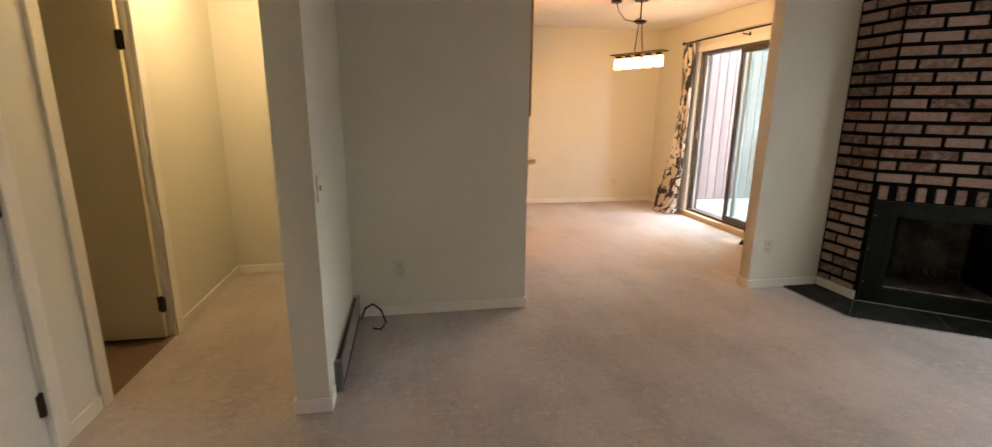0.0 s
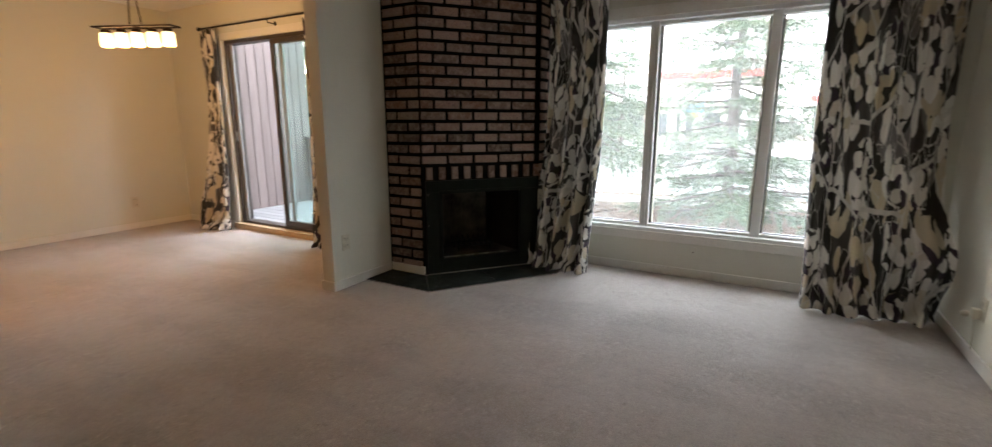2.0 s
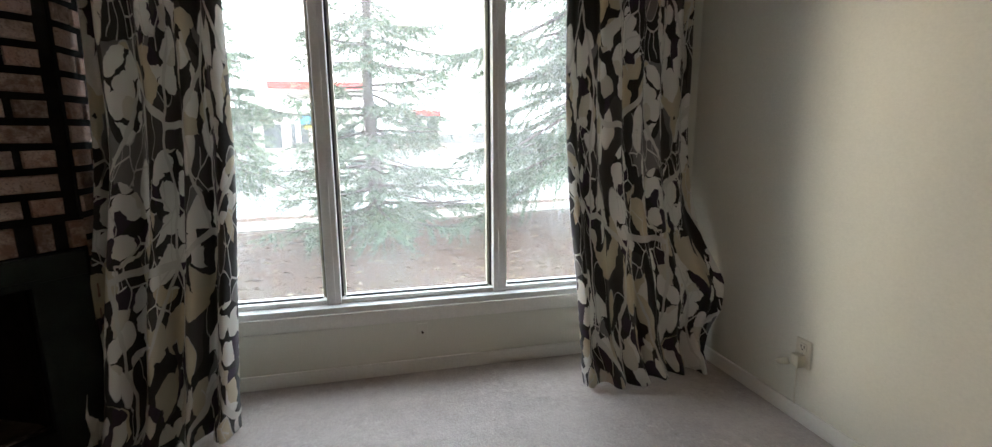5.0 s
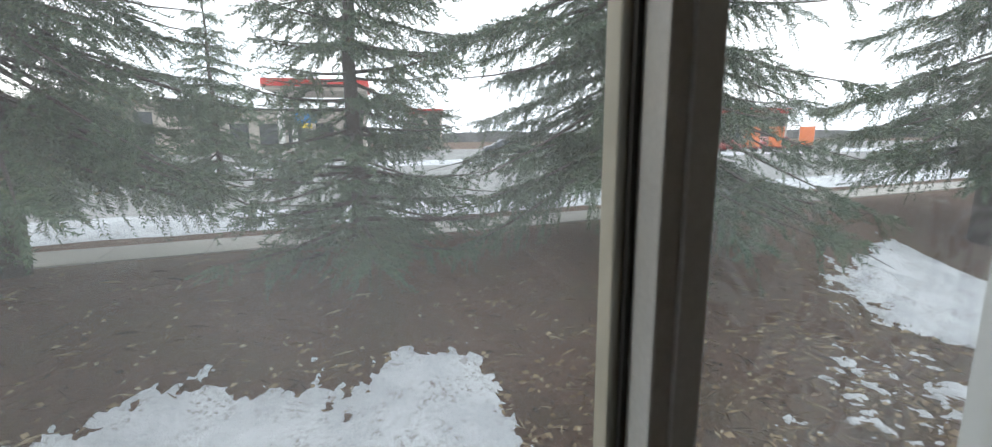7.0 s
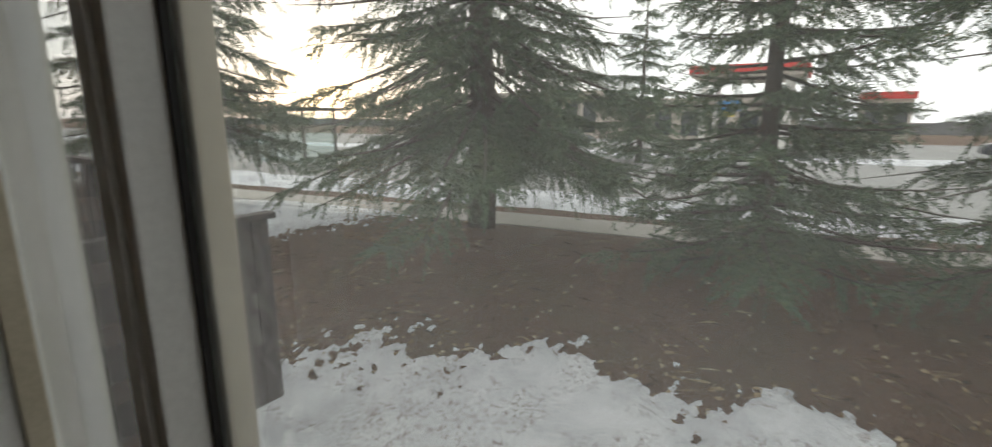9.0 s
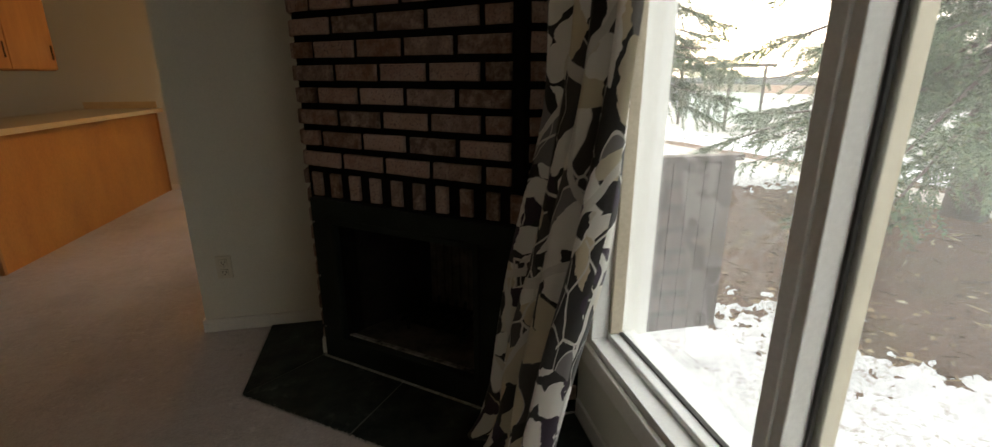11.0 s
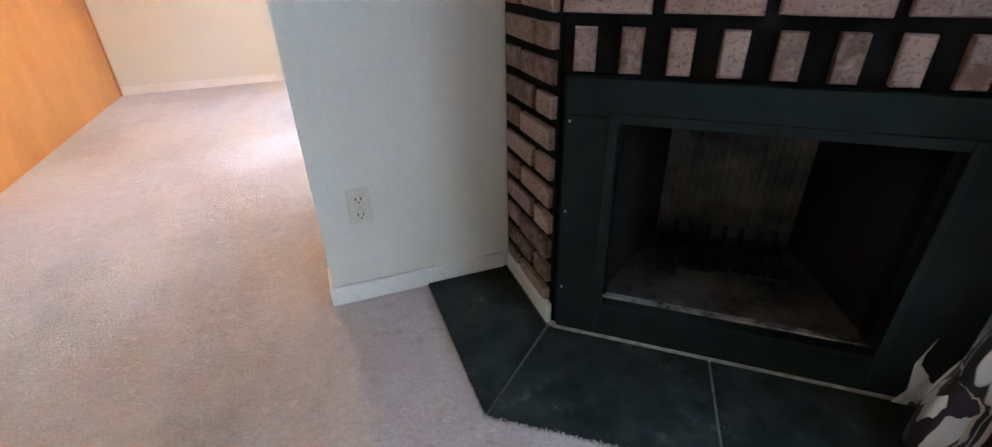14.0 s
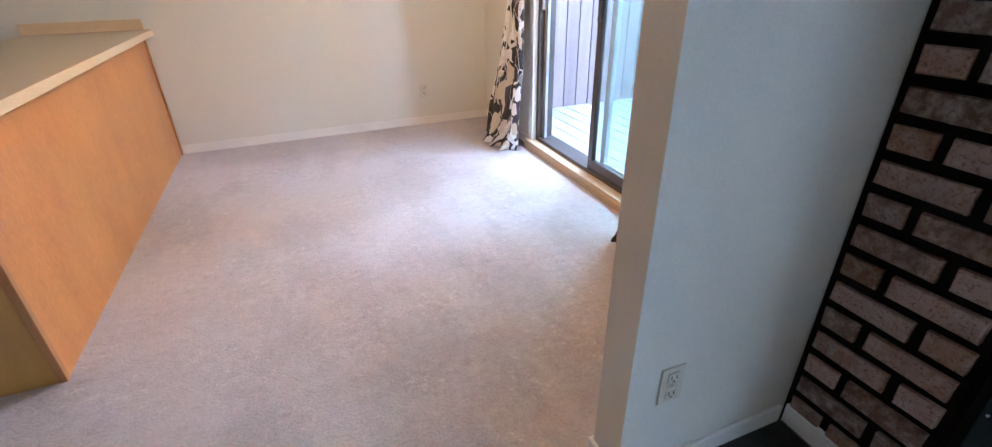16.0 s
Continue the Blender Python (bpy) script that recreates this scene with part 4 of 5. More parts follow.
BX1, BY0, BY1 = 5.50, PARTY + 0.06, 6.60
deck = thing("balcony_deck", (4.6, 4.8, -0.1), "grey weathered board balcony deck", "deck", kind="structure")
part("joist_frame", boxes((W_PATIO + 0.15, BX1, BY0, BY0 + 0.05, -0.3, -0.045), (BX1 - 0.05, BX1, BY0 + 0.05, BY1, -0.3, -0.045), (W_PATIO + 0.15, BX1 - 0.05, BY1 - 0.05, BY1, -0.3, -0.045), (4.5, 4.55, BY0 + 0.05, BY1 - 0.05, -0.3, -0.045)), M_SIDING, deck)
nb = 12
bw = (BX1 - W_PATIO - 0.16) / nb
bd = bmesh.new()
box(bd, -bw / 2 + 0.004, bw / 2 - 0.004, -(BY1 - BY0) / 2, (BY1 - BY0) / 2, -0.015, 0.015, bevel=0.003)
bd_me = mesh_of("deck_board", bd, M_DECK)
for k in range(nb):
    piece("deck_board", bd_me, deck, pose(W_PATIO + 0.155 + bw * (k + 0.5), (BY0 + BY1) / 2, -0.03, 0, 0, random.uniform(-0.06, 0.06)))
priv = thing("privacy_wall", (4.6, BY1 + 0.03, 0), "brown vertical board wall at the balcony's end", "wall", kind="structure")
part("backing", boxes((W_PATIO + 0.15, BX1 + 0.05, BY1 + 0.02, BY1 + 0.06, -0.35, 2.7)), M_SIDING, priv)
sb = bmesh.new()
box(sb, -0.064, 0.064, -0.012, 0.012, -1.5, 1.5, bevel=0.003)
sb_me = mesh_of("board", sb, M_SIDING)
for k in range(13):
    piece("board", sb_me, priv, pose(W_PATIO + 0.22 + k * 0.137, BY1 + 0.006, 1.17))
side = thing("balcony_side_panel", (4.97, BY0, 0), "low brown board parapet at the balcony's side", "parapet", kind="structure")
pb = bmesh.new()
box(pb, -0.0485, 0.0485, -0.012, 0.012, -0.53, 0.53, bevel=0.003)
pb_me = mesh_of("board", pb, M_PARAPET)
for k in range(11):
    piece("board", pb_me, side, pose(4.475 + k * 0.1, BY0 - 0.014, 0.22))
part("cap", boxes((4.425, BX1 + 0.06, BY0 - 0.05, BY0 + 0.03, 0.751, 0.785), bevel=0.004), M_PARAPET, side)
rail = thing("balcony_railing", (BX1, 4.8, -0.02), "black metal balcony railing with thin balusters", "railing", kind="structure")
part("top_rail", boxes((BX1 - 0.04, BX1 + 0.04, BY0 + 1.0, BY1 - 0.01, 0.93, 0.97), bevel=0.004), M_SIDING, rail)
part("bottom_rail", boxes((BX1 - 0.015, BX1 + 0.015, BY0 + 1.0, BY1 - 0.01, 0.06, 0.085)), M_BLACKROD, rail)
for k in range(22):
    y = BY0 + 1.08 + k * 0.115
    part("baluster", boxes((BX1 - 0.008, BX1 + 0.008, y - 0.008, y + 0.008, 0.085, 0.93)), M_BLACKROD, rail)
for y in (BY0 + 1.02, 5.3, BY1 - 0.05):
    part("post", boxes((BX1 - 0.03, BX1 + 0.03, y - 0.03, y + 0.03, -0.03, 0.93)), M_SIDING, rail)
structure("foundation", boxes((W_EAST, W_EAST + 0.21, W_SOUTH - 0.15, PARTY + 0.11, -2.6, -0.121), (W_WEST - 0.15, W_EAST - 0.001, W_SOUTH - 0.15, W_SOUTH, -2.6, -0.121), (W_PATIO, W_PATIO + 0.149, PARTY + 0.112, W_NORTH + 0.15, -2.6, -0.121)), M_SIDING, "brown cladding under the floor", "wall")

# ---- curtains ----


def curtain(name, line, top, spread, folds, depth, cloth, label, seed, flare=0.12, inward=(-1, 0), bunch=0.0):
    """A hanging cloth. line: its two top ends (x, y); spread: the two ends at the floor; the hem lies crumpled on the floor."""
    rng = random.Random(seed)
    nu, nv = folds * 12, 56
    a, b = Vector((*line[0], 0)), Vector((*line[1], 0))
    c, d = Vector((*spread[0], 0)), Vector((*spread[1], 0))
    inn = Vector((*inward, 0))
    ph = [rng.uniform(-0.5, 0.5) for _ in range(folds + 2)]
    bm = bmesh.new()
    uvl = bm.loops.layers.uv.new("UVMap")
    grid, uvs = [], []
    for j in range(nv + 1):
        v = j / nv
        row, urow = [], []
        z = top * (1 - v)
        for i in range(nu + 1):
            u = i / nu
            k = u * folds
            f = math.sin(2 * math.pi * k + ph[int(k)] * (1 - abs(2 * (k % 1) - 1)))
            ease = v * v * (3 - 2 * v)
            p = a.lerp(b, u).lerp(c.lerp(d, u), ease ** 3)
            amp = depth * (0.75 + 0.35 * v) * (0.75 + 0.5 * noise.noise(Vector((u * 4, v * 2.2, seed))))
            p = p + inn * (amp * f + 0.02 * noise.noise(Vector((u * 7, v * 5, seed + 3.0))))
            low = max(0.0, (v - 0.90) / 0.10)
            p = p + inn * (flare * min(1.0, 0.25 + 5 * min(u, 1 - u)) * low * low * (0.6 + 0.8 * noise.noise(Vector((u * 5, 2.0, seed)))))
            heap = bunch * max(0.0, u - 0.55) * math.exp(-((z - 0.38) / 0.20) ** 2)
            p = p + inn * heap + (b - a).normalized() * (heap * 0.4)
            zz = z
            if low > 0:
                zz = z + 0.05 * low * abs(noise.noise(Vector((u * 9, v * 30, seed + 8.0))))
                p = p + (b - a).normalized() * (0.03 * low * noise.noise(Vector((u * 11, v * 22, seed + 5.0))))
            row.append(bm.verts.new((p.x, p.y, max(0.014, zz + 0.006))))
            urow.append((u * cloth, (1 - v) * top))
        grid.append(row)
        uvs.append(urow)
    for j in range(nv):
        for i in range(nu):
            fc = bm.faces.new((grid[j][i], grid[j + 1][i], grid[j + 1][i + 1], grid[j][i + 1]))
            for lp, (jj, ii) in zip(fc.loops, ((j, i), (j + 1, i), (j + 1, i + 1), (j, i + 1))):
                lp[uvl].uv = uvs[jj][ii]
    ob = solid(name, bm, M_PRINT, label, "curtain", smooth=True)
    sol = ob.modifiers.new("cloth", "SOLIDIFY")
    sol.thickness, sol.offset = 0.003, 0
    return ob


curtain("curtain", ((4.085, 1.50), (4.075, 1.96)), 2.14, ((3.91, 1.53), (3.89, 2.04)), 4, 0.075, 1.3, "grey, cream and plum floral curtain pooled on the hearth", 1, 0.13)
curtain("curtain", ((4.10, 0.12), (4.15, -0.55)), 2.14, ((3.90, 0.09), (3.97, -0.60)), 6, 0.042, 1.5, "charcoal, white and plum floral curtain crumpled on the carpet", 2, 0.17, bunch=0.3)
curtain("curtain", ((W_PATIO - 0.09, 5.53), (W_PATIO - 0.08, 5.80)), 2.13, ((W_PATIO - 0.15, 5.50), (W_PATIO - 0.24, 5.92)), 3, 0.04, 0.9, "floral print curtain beside the patio door, flared at the floor", 3, 0.13)
curtain("curtain", ((W_PATIO - 0.09, 3.72), (W_PATIO - 0.09, 4.19)), 2.13, ((W_PATIO - 0.26, 3.74), (W_PATIO - 0.20, 4.12)), 4, 0.035, 0.9, "floral print curtain drawn back at the patio door", 4, 0.08)


def curtain_rod(x, y0, y1, z, wall):
    t = thing("curtain_rod", (x, (y0 + y1) / 2, z), "slim black metal curtain rod", "curtain rod")
    part("rod", rod((x, y0, z), (x, y1, z), 0.009), M_BLACKROD, t)
    for y in (y0, y1):
        part("finial", lathe(((0.006, -0.02), (0.018, -0.01), (0.02, 0.0), (0.014, 0.015), (0.004, 0.022)), (x, y, z), 12), M_BLACKROD, t, smooth=True)
    for y in (y0 + 0.1, (y0 + y1) / 2, y1 - 0.1):
        b = tube(bmesh.new(), ((wall - 0.001, y, z - 0.035), (x, y, z - 0.03), (x, y, z)), 0.005, 8)
        part("bracket", box(b, wall - 0.006, wall - 0.001, y - 0.012, y + 0.012, z - 0.06, z - 0.01), M_BLACKROD, t)


curtain_rod(4.10, -0.55, 2.05 - 0.075, 2.16, W_EAST)
curtain_rod(W_PATIO - 0.09, 3.55, 5.80, 2.15, W_PATIO)

# ---- chandelier over the dining area ----
p0, p1 = Vector((2.30, 5.02, 1.90)), Vector((2.56, 4.42, 1.90))
pm = (p0 + p1) / 2
ch = thing("chandelier", (pm.x, pm.y, H), "bronze linear chandelier with five lit glass shades", "chandelier")
ax = (p1 - p0).normalized()
acr = Vector((ax.y, -ax.x, 0))
part("canopy", lathe(((0.065, -0.028), (0.07, -0.02), (0.07, -0.001)), (pm.x, pm.y, H)), M_BRONZE, ch)
part("hub_plate", lathe(((0.03, -0.02), (0.06, -0.008), (0.06, 0.008), (0.02, 0.02)), (pm.x, pm.y, 2.20)), M_BRONZE, ch)
part("chain", rod((pm.x, pm.y, 2.21), (pm.x, pm.y, H - 0.02), 0.007), M_BRONZE, ch)
for s in (-1, 1):
    part("stem", rod(pm + ax * 0.05 * s + Vector((0, 0, 0.02)), (pm.x + ax.x * 0.02 * s, pm.y + ax.y * 0.02 * s, 2.19), 0.005, 8), M_BRONZE, ch)
    part("side_bar", rod(p0 + acr * 0.05 * s, p1 + acr * 0.05 * s, 0.007, 8), M_BRONZE, ch)
for e in (p0, pm, p1):
    part("cross_bar", rod(e - acr * 0.055, e + acr * 0.055, 0.007, 8), M_BRONZE, ch)
for k in range(5):
    c = p0.lerp(p1, (k + 0.5) / 5)
    cap = part("shade_cap", lathe(((0.012, 0.0), (0.03, -0.012), (0.034, -0.02), (0.034, -0.035)), (c.x, c.y, 1.895), 16), M_BRONZE, ch)
    part("glass_shade", lathe(((0.034, -0.036), (0.044, -0.042), (0.046, -0.135), (0.038, -0.141)), (c.x, c.y, 1.895), 16), M_SHADE, cap, "glowing ribbed glass shade", smooth=True)
    lamp("chandelier_bulb", "POINT", (c.x, c.y, 1.70), BULB, (1.0, 0.54, 0.20), 0.05)
cord = [(pm.x, pm.y, 2.24), (pm.x - 0.05, pm.y + 0.06, 2.21), (pm.x - 0.12, pm.y + 0.1, 2.23), (pm.x - 0.18, pm.y + 0.14, 2.32), (pm.x - 0.2, pm.y + 0.16, H - 0.01)]
part("cord", tube(bmesh.new(), cord, 0.005, 8), M_BRONZE, ch)
part("ceiling_hook", lathe(((0.05, -0.022), (0.055, -0.012), (0.055, -0.001)), (pm.x - 0.2, pm.y + 0.16, H)), M_BRONZE, ch)

hall_lamp = thing("hall_ceiling_light", (-0.90, 3.0, H), "round warm ceiling light in the hall", "ceiling light")
part("base", lathe(((0.12, -0.02), (0.13, -0.001)), (-0.90, 3.0, H)), M_STEEL, hall_lamp)
part("globe", lathe(((0.02, -0.10), (0.08, -0.085), (0.11, -0.05), (0.115, -0.021)), (-0.90, 3.0, H)), M_HALLGLOW, hall_lamp, smooth=True)
lamp("hall_bulb", "POINT", (-0.90, 3.0, H - 0.24), HALL, (1.0, 0.68, 0.33), 0.08)

# ---- plates, grille and cords ----


def outlet(place, face, label):
    """A duplex outlet with its plate; face: the way it looks."""
    t = thing("wall_outlet", place, label, "outlet")
    m = Matrix.Translation(place) @ Vector((*face, 0)).to_track_quat("Y", "Z").to_matrix().to_4x4()

    def put(name, bm, mat, parent=t):
        return part(name, turned(bm, m), mat, parent)

    put("plate", boxes((-0.035, 0.035, 0.0005, 0.006, -0.057, 0.057), bevel=0.002), M_PLASTIC)
    for z in (-0.026, 0.026):
        s = put("socket", boxes((-0.017, 0.017, 0.006, 0.009, z - 0.016, z + 0.016), bevel=0.003), M_PLASTIC)
        put("slot", boxes((-0.009, -0.006, 0.009, 0.0095, z - 0.004, z + 0.008), (0.006, 0.009, 0.009, 0.0095, z - 0.004, z + 0.008), (-0.003, 0.003, 0.009, 0.0095, z - 0.012, z - 0.007)), M_DARKSLOT, s)
    put("screw", boxes((-0.003, 0.003, 0.006, 0.0075, -0.003, 0.003)), M_STEEL)
    return t


outlet((2.75, PARTY, 0.335), (0, -1), "ivory duplex wall outlet on the partition")
outlet((0.0, STUB, 0.315), (0, -1), "ivory duplex wall outlet on the stub wall")
outlet((3.42, W_SOUTH, 0.285), (0, 1), "ivory wall outlet with a plug in it")
outlet((3.06, W_NORTH, 0.30), (0, -1), "ivory wall outlet in the dining room")
jack = thing("cable_jack", (W_EAST, 0.79, 0.205), "small painted cable jack under the window", "wall jack")
part("plate", boxes((W_EAST - 0.004, W_EAST - 0.0005, 0.765, 0.815, 0.165, 0.245), bevel=0.001), M_WALL, jack)
part("connector", rod((W_EAST - 0.02, 0.79, 0.205), (W_EAST - 0.004, 0.79, 0.205), 0.005, 10), M_BRONZE, jack)
sw = thing("light_switch", (-0.30, 1.95, 1.0), "white light switch by the hall", "light switch")
part("plate", boxes((-0.2995, -0.294, 1.915, 1.985, 0.945, 1.06), bevel=0.002), M_PLASTIC, sw)
part("toggle", boxes((-0.294, -0.284, 1.944, 1.956, 0.99, 1.012), bevel=0.002), M_PLASTIC, sw)
plug = thing("plug_adapter", (3.47, W_SOUTH + 0.05, 0.25), "clear plastic plug adapter with a thin cord", "plug")
part("body", boxes((3.40, 3.44, W_SOUTH + 0.010, W_SOUTH + 0.045, 0.235, 0.285), bevel=0.006), M_PLASTIC, plug)
part("holder", tube(bmesh.new(), [(3.44 + 0.04 * k / 3, W_SOUTH + 0.05 + 0.012 * math.sin(k), 0.25 - 0.006 * k) for k in range(5)], 0.014, 8), M_PLASTIC, plug, smooth=True)
part("cord", tube(bmesh.new(), [(3.42, W_SOUTH + 0.03, 0.235), (3.418, W_SOUTH + 0.026, 0.18), (3.422, W_SOUTH + 0.022, 0.12), (3.419, W_SOUTH + 0.02, 0.072)], 0.0025, 6), M_PLASTIC, plug)
vent = thing("floor_heater", (-0.28, 2.5, 0), "grey metal baseboard heater cover", "heater")
part("cover", boxes((-0.2995, -0.262, 2.0, 2.86, 0.012, 0.155), bevel=0.006), M_STEEL, vent, "grey enamelled cover")
part("top_slot", boxes((-0.290, -0.272, 2.04, 2.82, 0.1555, 0.158)), M_DARKSLOT, vent)
part("bottom_slot", boxes((-0.2615, -0.259, 2.03, 2.83, 0.02, 0.04)), M_DARKSLOT, vent)
for y in (2.0, 2.85):
    part("end_cap", boxes((-0.2995, -0.258, y, y + 0.012, 0.0, 0.160), bevel=0.002), M_STEEL, vent)
cable = [(-0.25, 2.83, 0.006), (-0.22, 2.80, 0.09), (-0.17, 2.77, 0.13), (-0.12, 2.74, 0.10), (-0.09, 2.70, 0.03), (-0.12, 2.66, 0.006), (-0.17, 2.68, 0.006)]
solid("loose_cable", tube(bmesh.new(), cable, 0.006, 8), M_DARKSLOT, "short black cable looped on the carpet", "cable", smooth=True)

# ---- outside: ground ----
def road_way(x, y):
    return x + 0.16 * y


def ground_z(x, y):
    s = road_way(x, y)
    ks = ((-400, -1.8), (7.4, -1.78), (8.6, -1.62), (9.8, -1.33), (11.0, -0.85), (11.9, -0.66), (12.6, -0.74), (13.4, -0.84), (15.0, -0.85), (400, -0.85))
    for (a, za), (b, zb) in zip(ks, ks[1:]):
        if s <= b:
            f = (s - a) / (b - a)
            z = za + (zb - za) * f
            break
    else:
        z = -0.85
    if s < 12.5:
        z += 0.05 * noise.noise(Vector((x * 0.7, y * 0.7, 0))) + 0.02 * noise.noise(Vector((x * 3, y * 3, 1)))
    return z


def sheet(xs, ys, height, keep=None):
    bm = bmesh.new()
    vs = [[bm.verts.new((x, y, height(x, y))) for y in ys] for x in xs]
    for i in range(len(xs) - 1):
        for j in range(len(ys) - 1):
            if keep is None or keep(xs[i], ys[j]):
                bm.faces.new((vs[i][j], vs[i + 1][j], vs[i + 1][j + 1], vs[i][j + 1]))
    for v in [v for v in bm.verts if not v.link_faces]:
        bm.verts.remove(v)
    return bm


def span(a, b, step):
    return [a + step * k for k in range(int(round((b - a) / step)) + 1)]


gx = [-900, -200, -40] + span(3.5, 16, 0.2) + [18, 22, 30, 60, 150, 400, 1500]
gy = [-1500, -400, -120, -50, -30] + span(-22, 24, 0.25) + [30, 50, 120, 400, 1500]
solid("ground", sheet(gx, gy, ground_z), M_GROUND, "brown needle litter and dead grass on a low bank", "ground", "structure", smooth=True)


def blob(x, y, cx, cy, rx, ry, a=0.0):
    dx, dy = x - cx, y - cy
    c, s = math.cos(a), math.sin(a)
    return 1 - math.hypot((dx * c + dy * s) / rx, (-dx * s + dy * c) / ry)


def snow_mask(x, y):
    m = max(blob(x, y, 5.5, 3.4, 3.1, 3.5, -0.35), blob(x, y, 7.2, 1.3, 2.0, 1.8), blob(x, y, 10.4, 10.6, 1.9, 3.4, 0.5), blob(x, y, 7.9, 2.6, 1.25, 1.5), blob(x, y, 8.35, 0.25, 1.15, 0.9), blob(x, y, 9.9, -9.0, 1.7, 3.0, 0.45), blob(x, y, 7.3, -5.2, 1.3, 1.8, 0.4) * 0.25 - 0.06)
    v = Vector((x, y, 0))
    return m + 0.22 * noise.fractal(v * 1.3, 0.6, 2.0, 5) + 0.16 * noise.noise(v * 5) + 0.18 * noise.noise(v * 10) + 0.09 * noise.noise(v * 17) - 0.11


def snow_z(x, y):
    return ground_z(x, y) + max(-0.05, min(0.05, snow_mask(x, y) * 0.35))


solid("snow_patch", sheet(span(4.45, 13.2, 0.04), span(-10.0, 14.5, 0.045), snow_z, lambda x, y: snow_mask(x, y) > -0.12), M_SNOW, "melting patches of old snow on the bank", "snow", "stuff", smooth=True)


def strip(s0, s1, height, seg=3.0, rough=0.0, seed=0.0, inner=1):
    """A band along the road between two distances from the house."""
    bm = bmesh.new()
    rows = []
    for y in span(-240, 240, seg):
        row = []
        for k in range(inner + 1):
            s = s0 + (s1 - s0) * k / inner
            if rough and k in (0, inner):
                s += rough * noise.noise(Vector((y * 0.7, s0, seed))) + 0.5 * rough * noise.noise(Vector((y * 2.3, s0, seed)))
            z = height if not callable(height) else height(k / inner, y)
            row.append(bm.verts.new((s - 0.16 * y, y, z)))
        rows.append(row)
    for p, q in zip(rows, rows[1:]):
        for k in range(inner):
            bm.faces.new((p[k], q[k], q[k + 1], p[k + 1]))
    bmesh.ops.recalc_face_normals(bm, faces=bm.faces)
    return bm


solid("road", strip(18.0, 34.0, -0.80), M_ASPHALT, "wide worn grey asphalt road", "road", "structure")
for a, b in ((15.3, 18.3), (34.5, 38.0)):
    solid("snow_bank", strip(a, b, lambda f, y: -0.86 + 0.26 * math.sin(math.pi * f) * (0.7 + 0.6 * noise.noise(Vector((y * 0.5, f * 3, a)))), 0.6, 0.35, a, 8), M_SNOW, "ploughed dirty snow along the road", "snow", "stuff", smooth=True)
solid("parking_lot", strip(38.2, 62.0, -0.79), M_ASPHALT, "grey car park before the shops", "pavement", "structure")
walk_path = thing("sidewalk", (13.2, 0, -0.85), "pale concrete sidewalk slabs along the bank", "sidewalk", kind="structure")
slab = bmesh.new()
box(slab, -0.6, 0.6, -0.744, 0.744, -0.05, 0.05, bevel=0.01)
slab_me = mesh_of("slab", slab, M_CONCRETE)
lean = math.degrees(math.atan(0.16))
for k in range(-26, 27):
    y = k * 1.5 * math.cos(radians(lean))
    piece("slab", slab_me, walk_path, pose(13.75 - 0.16 * y, y, -0.835, 0, 0, lean))

# ---- outside: spruces ----


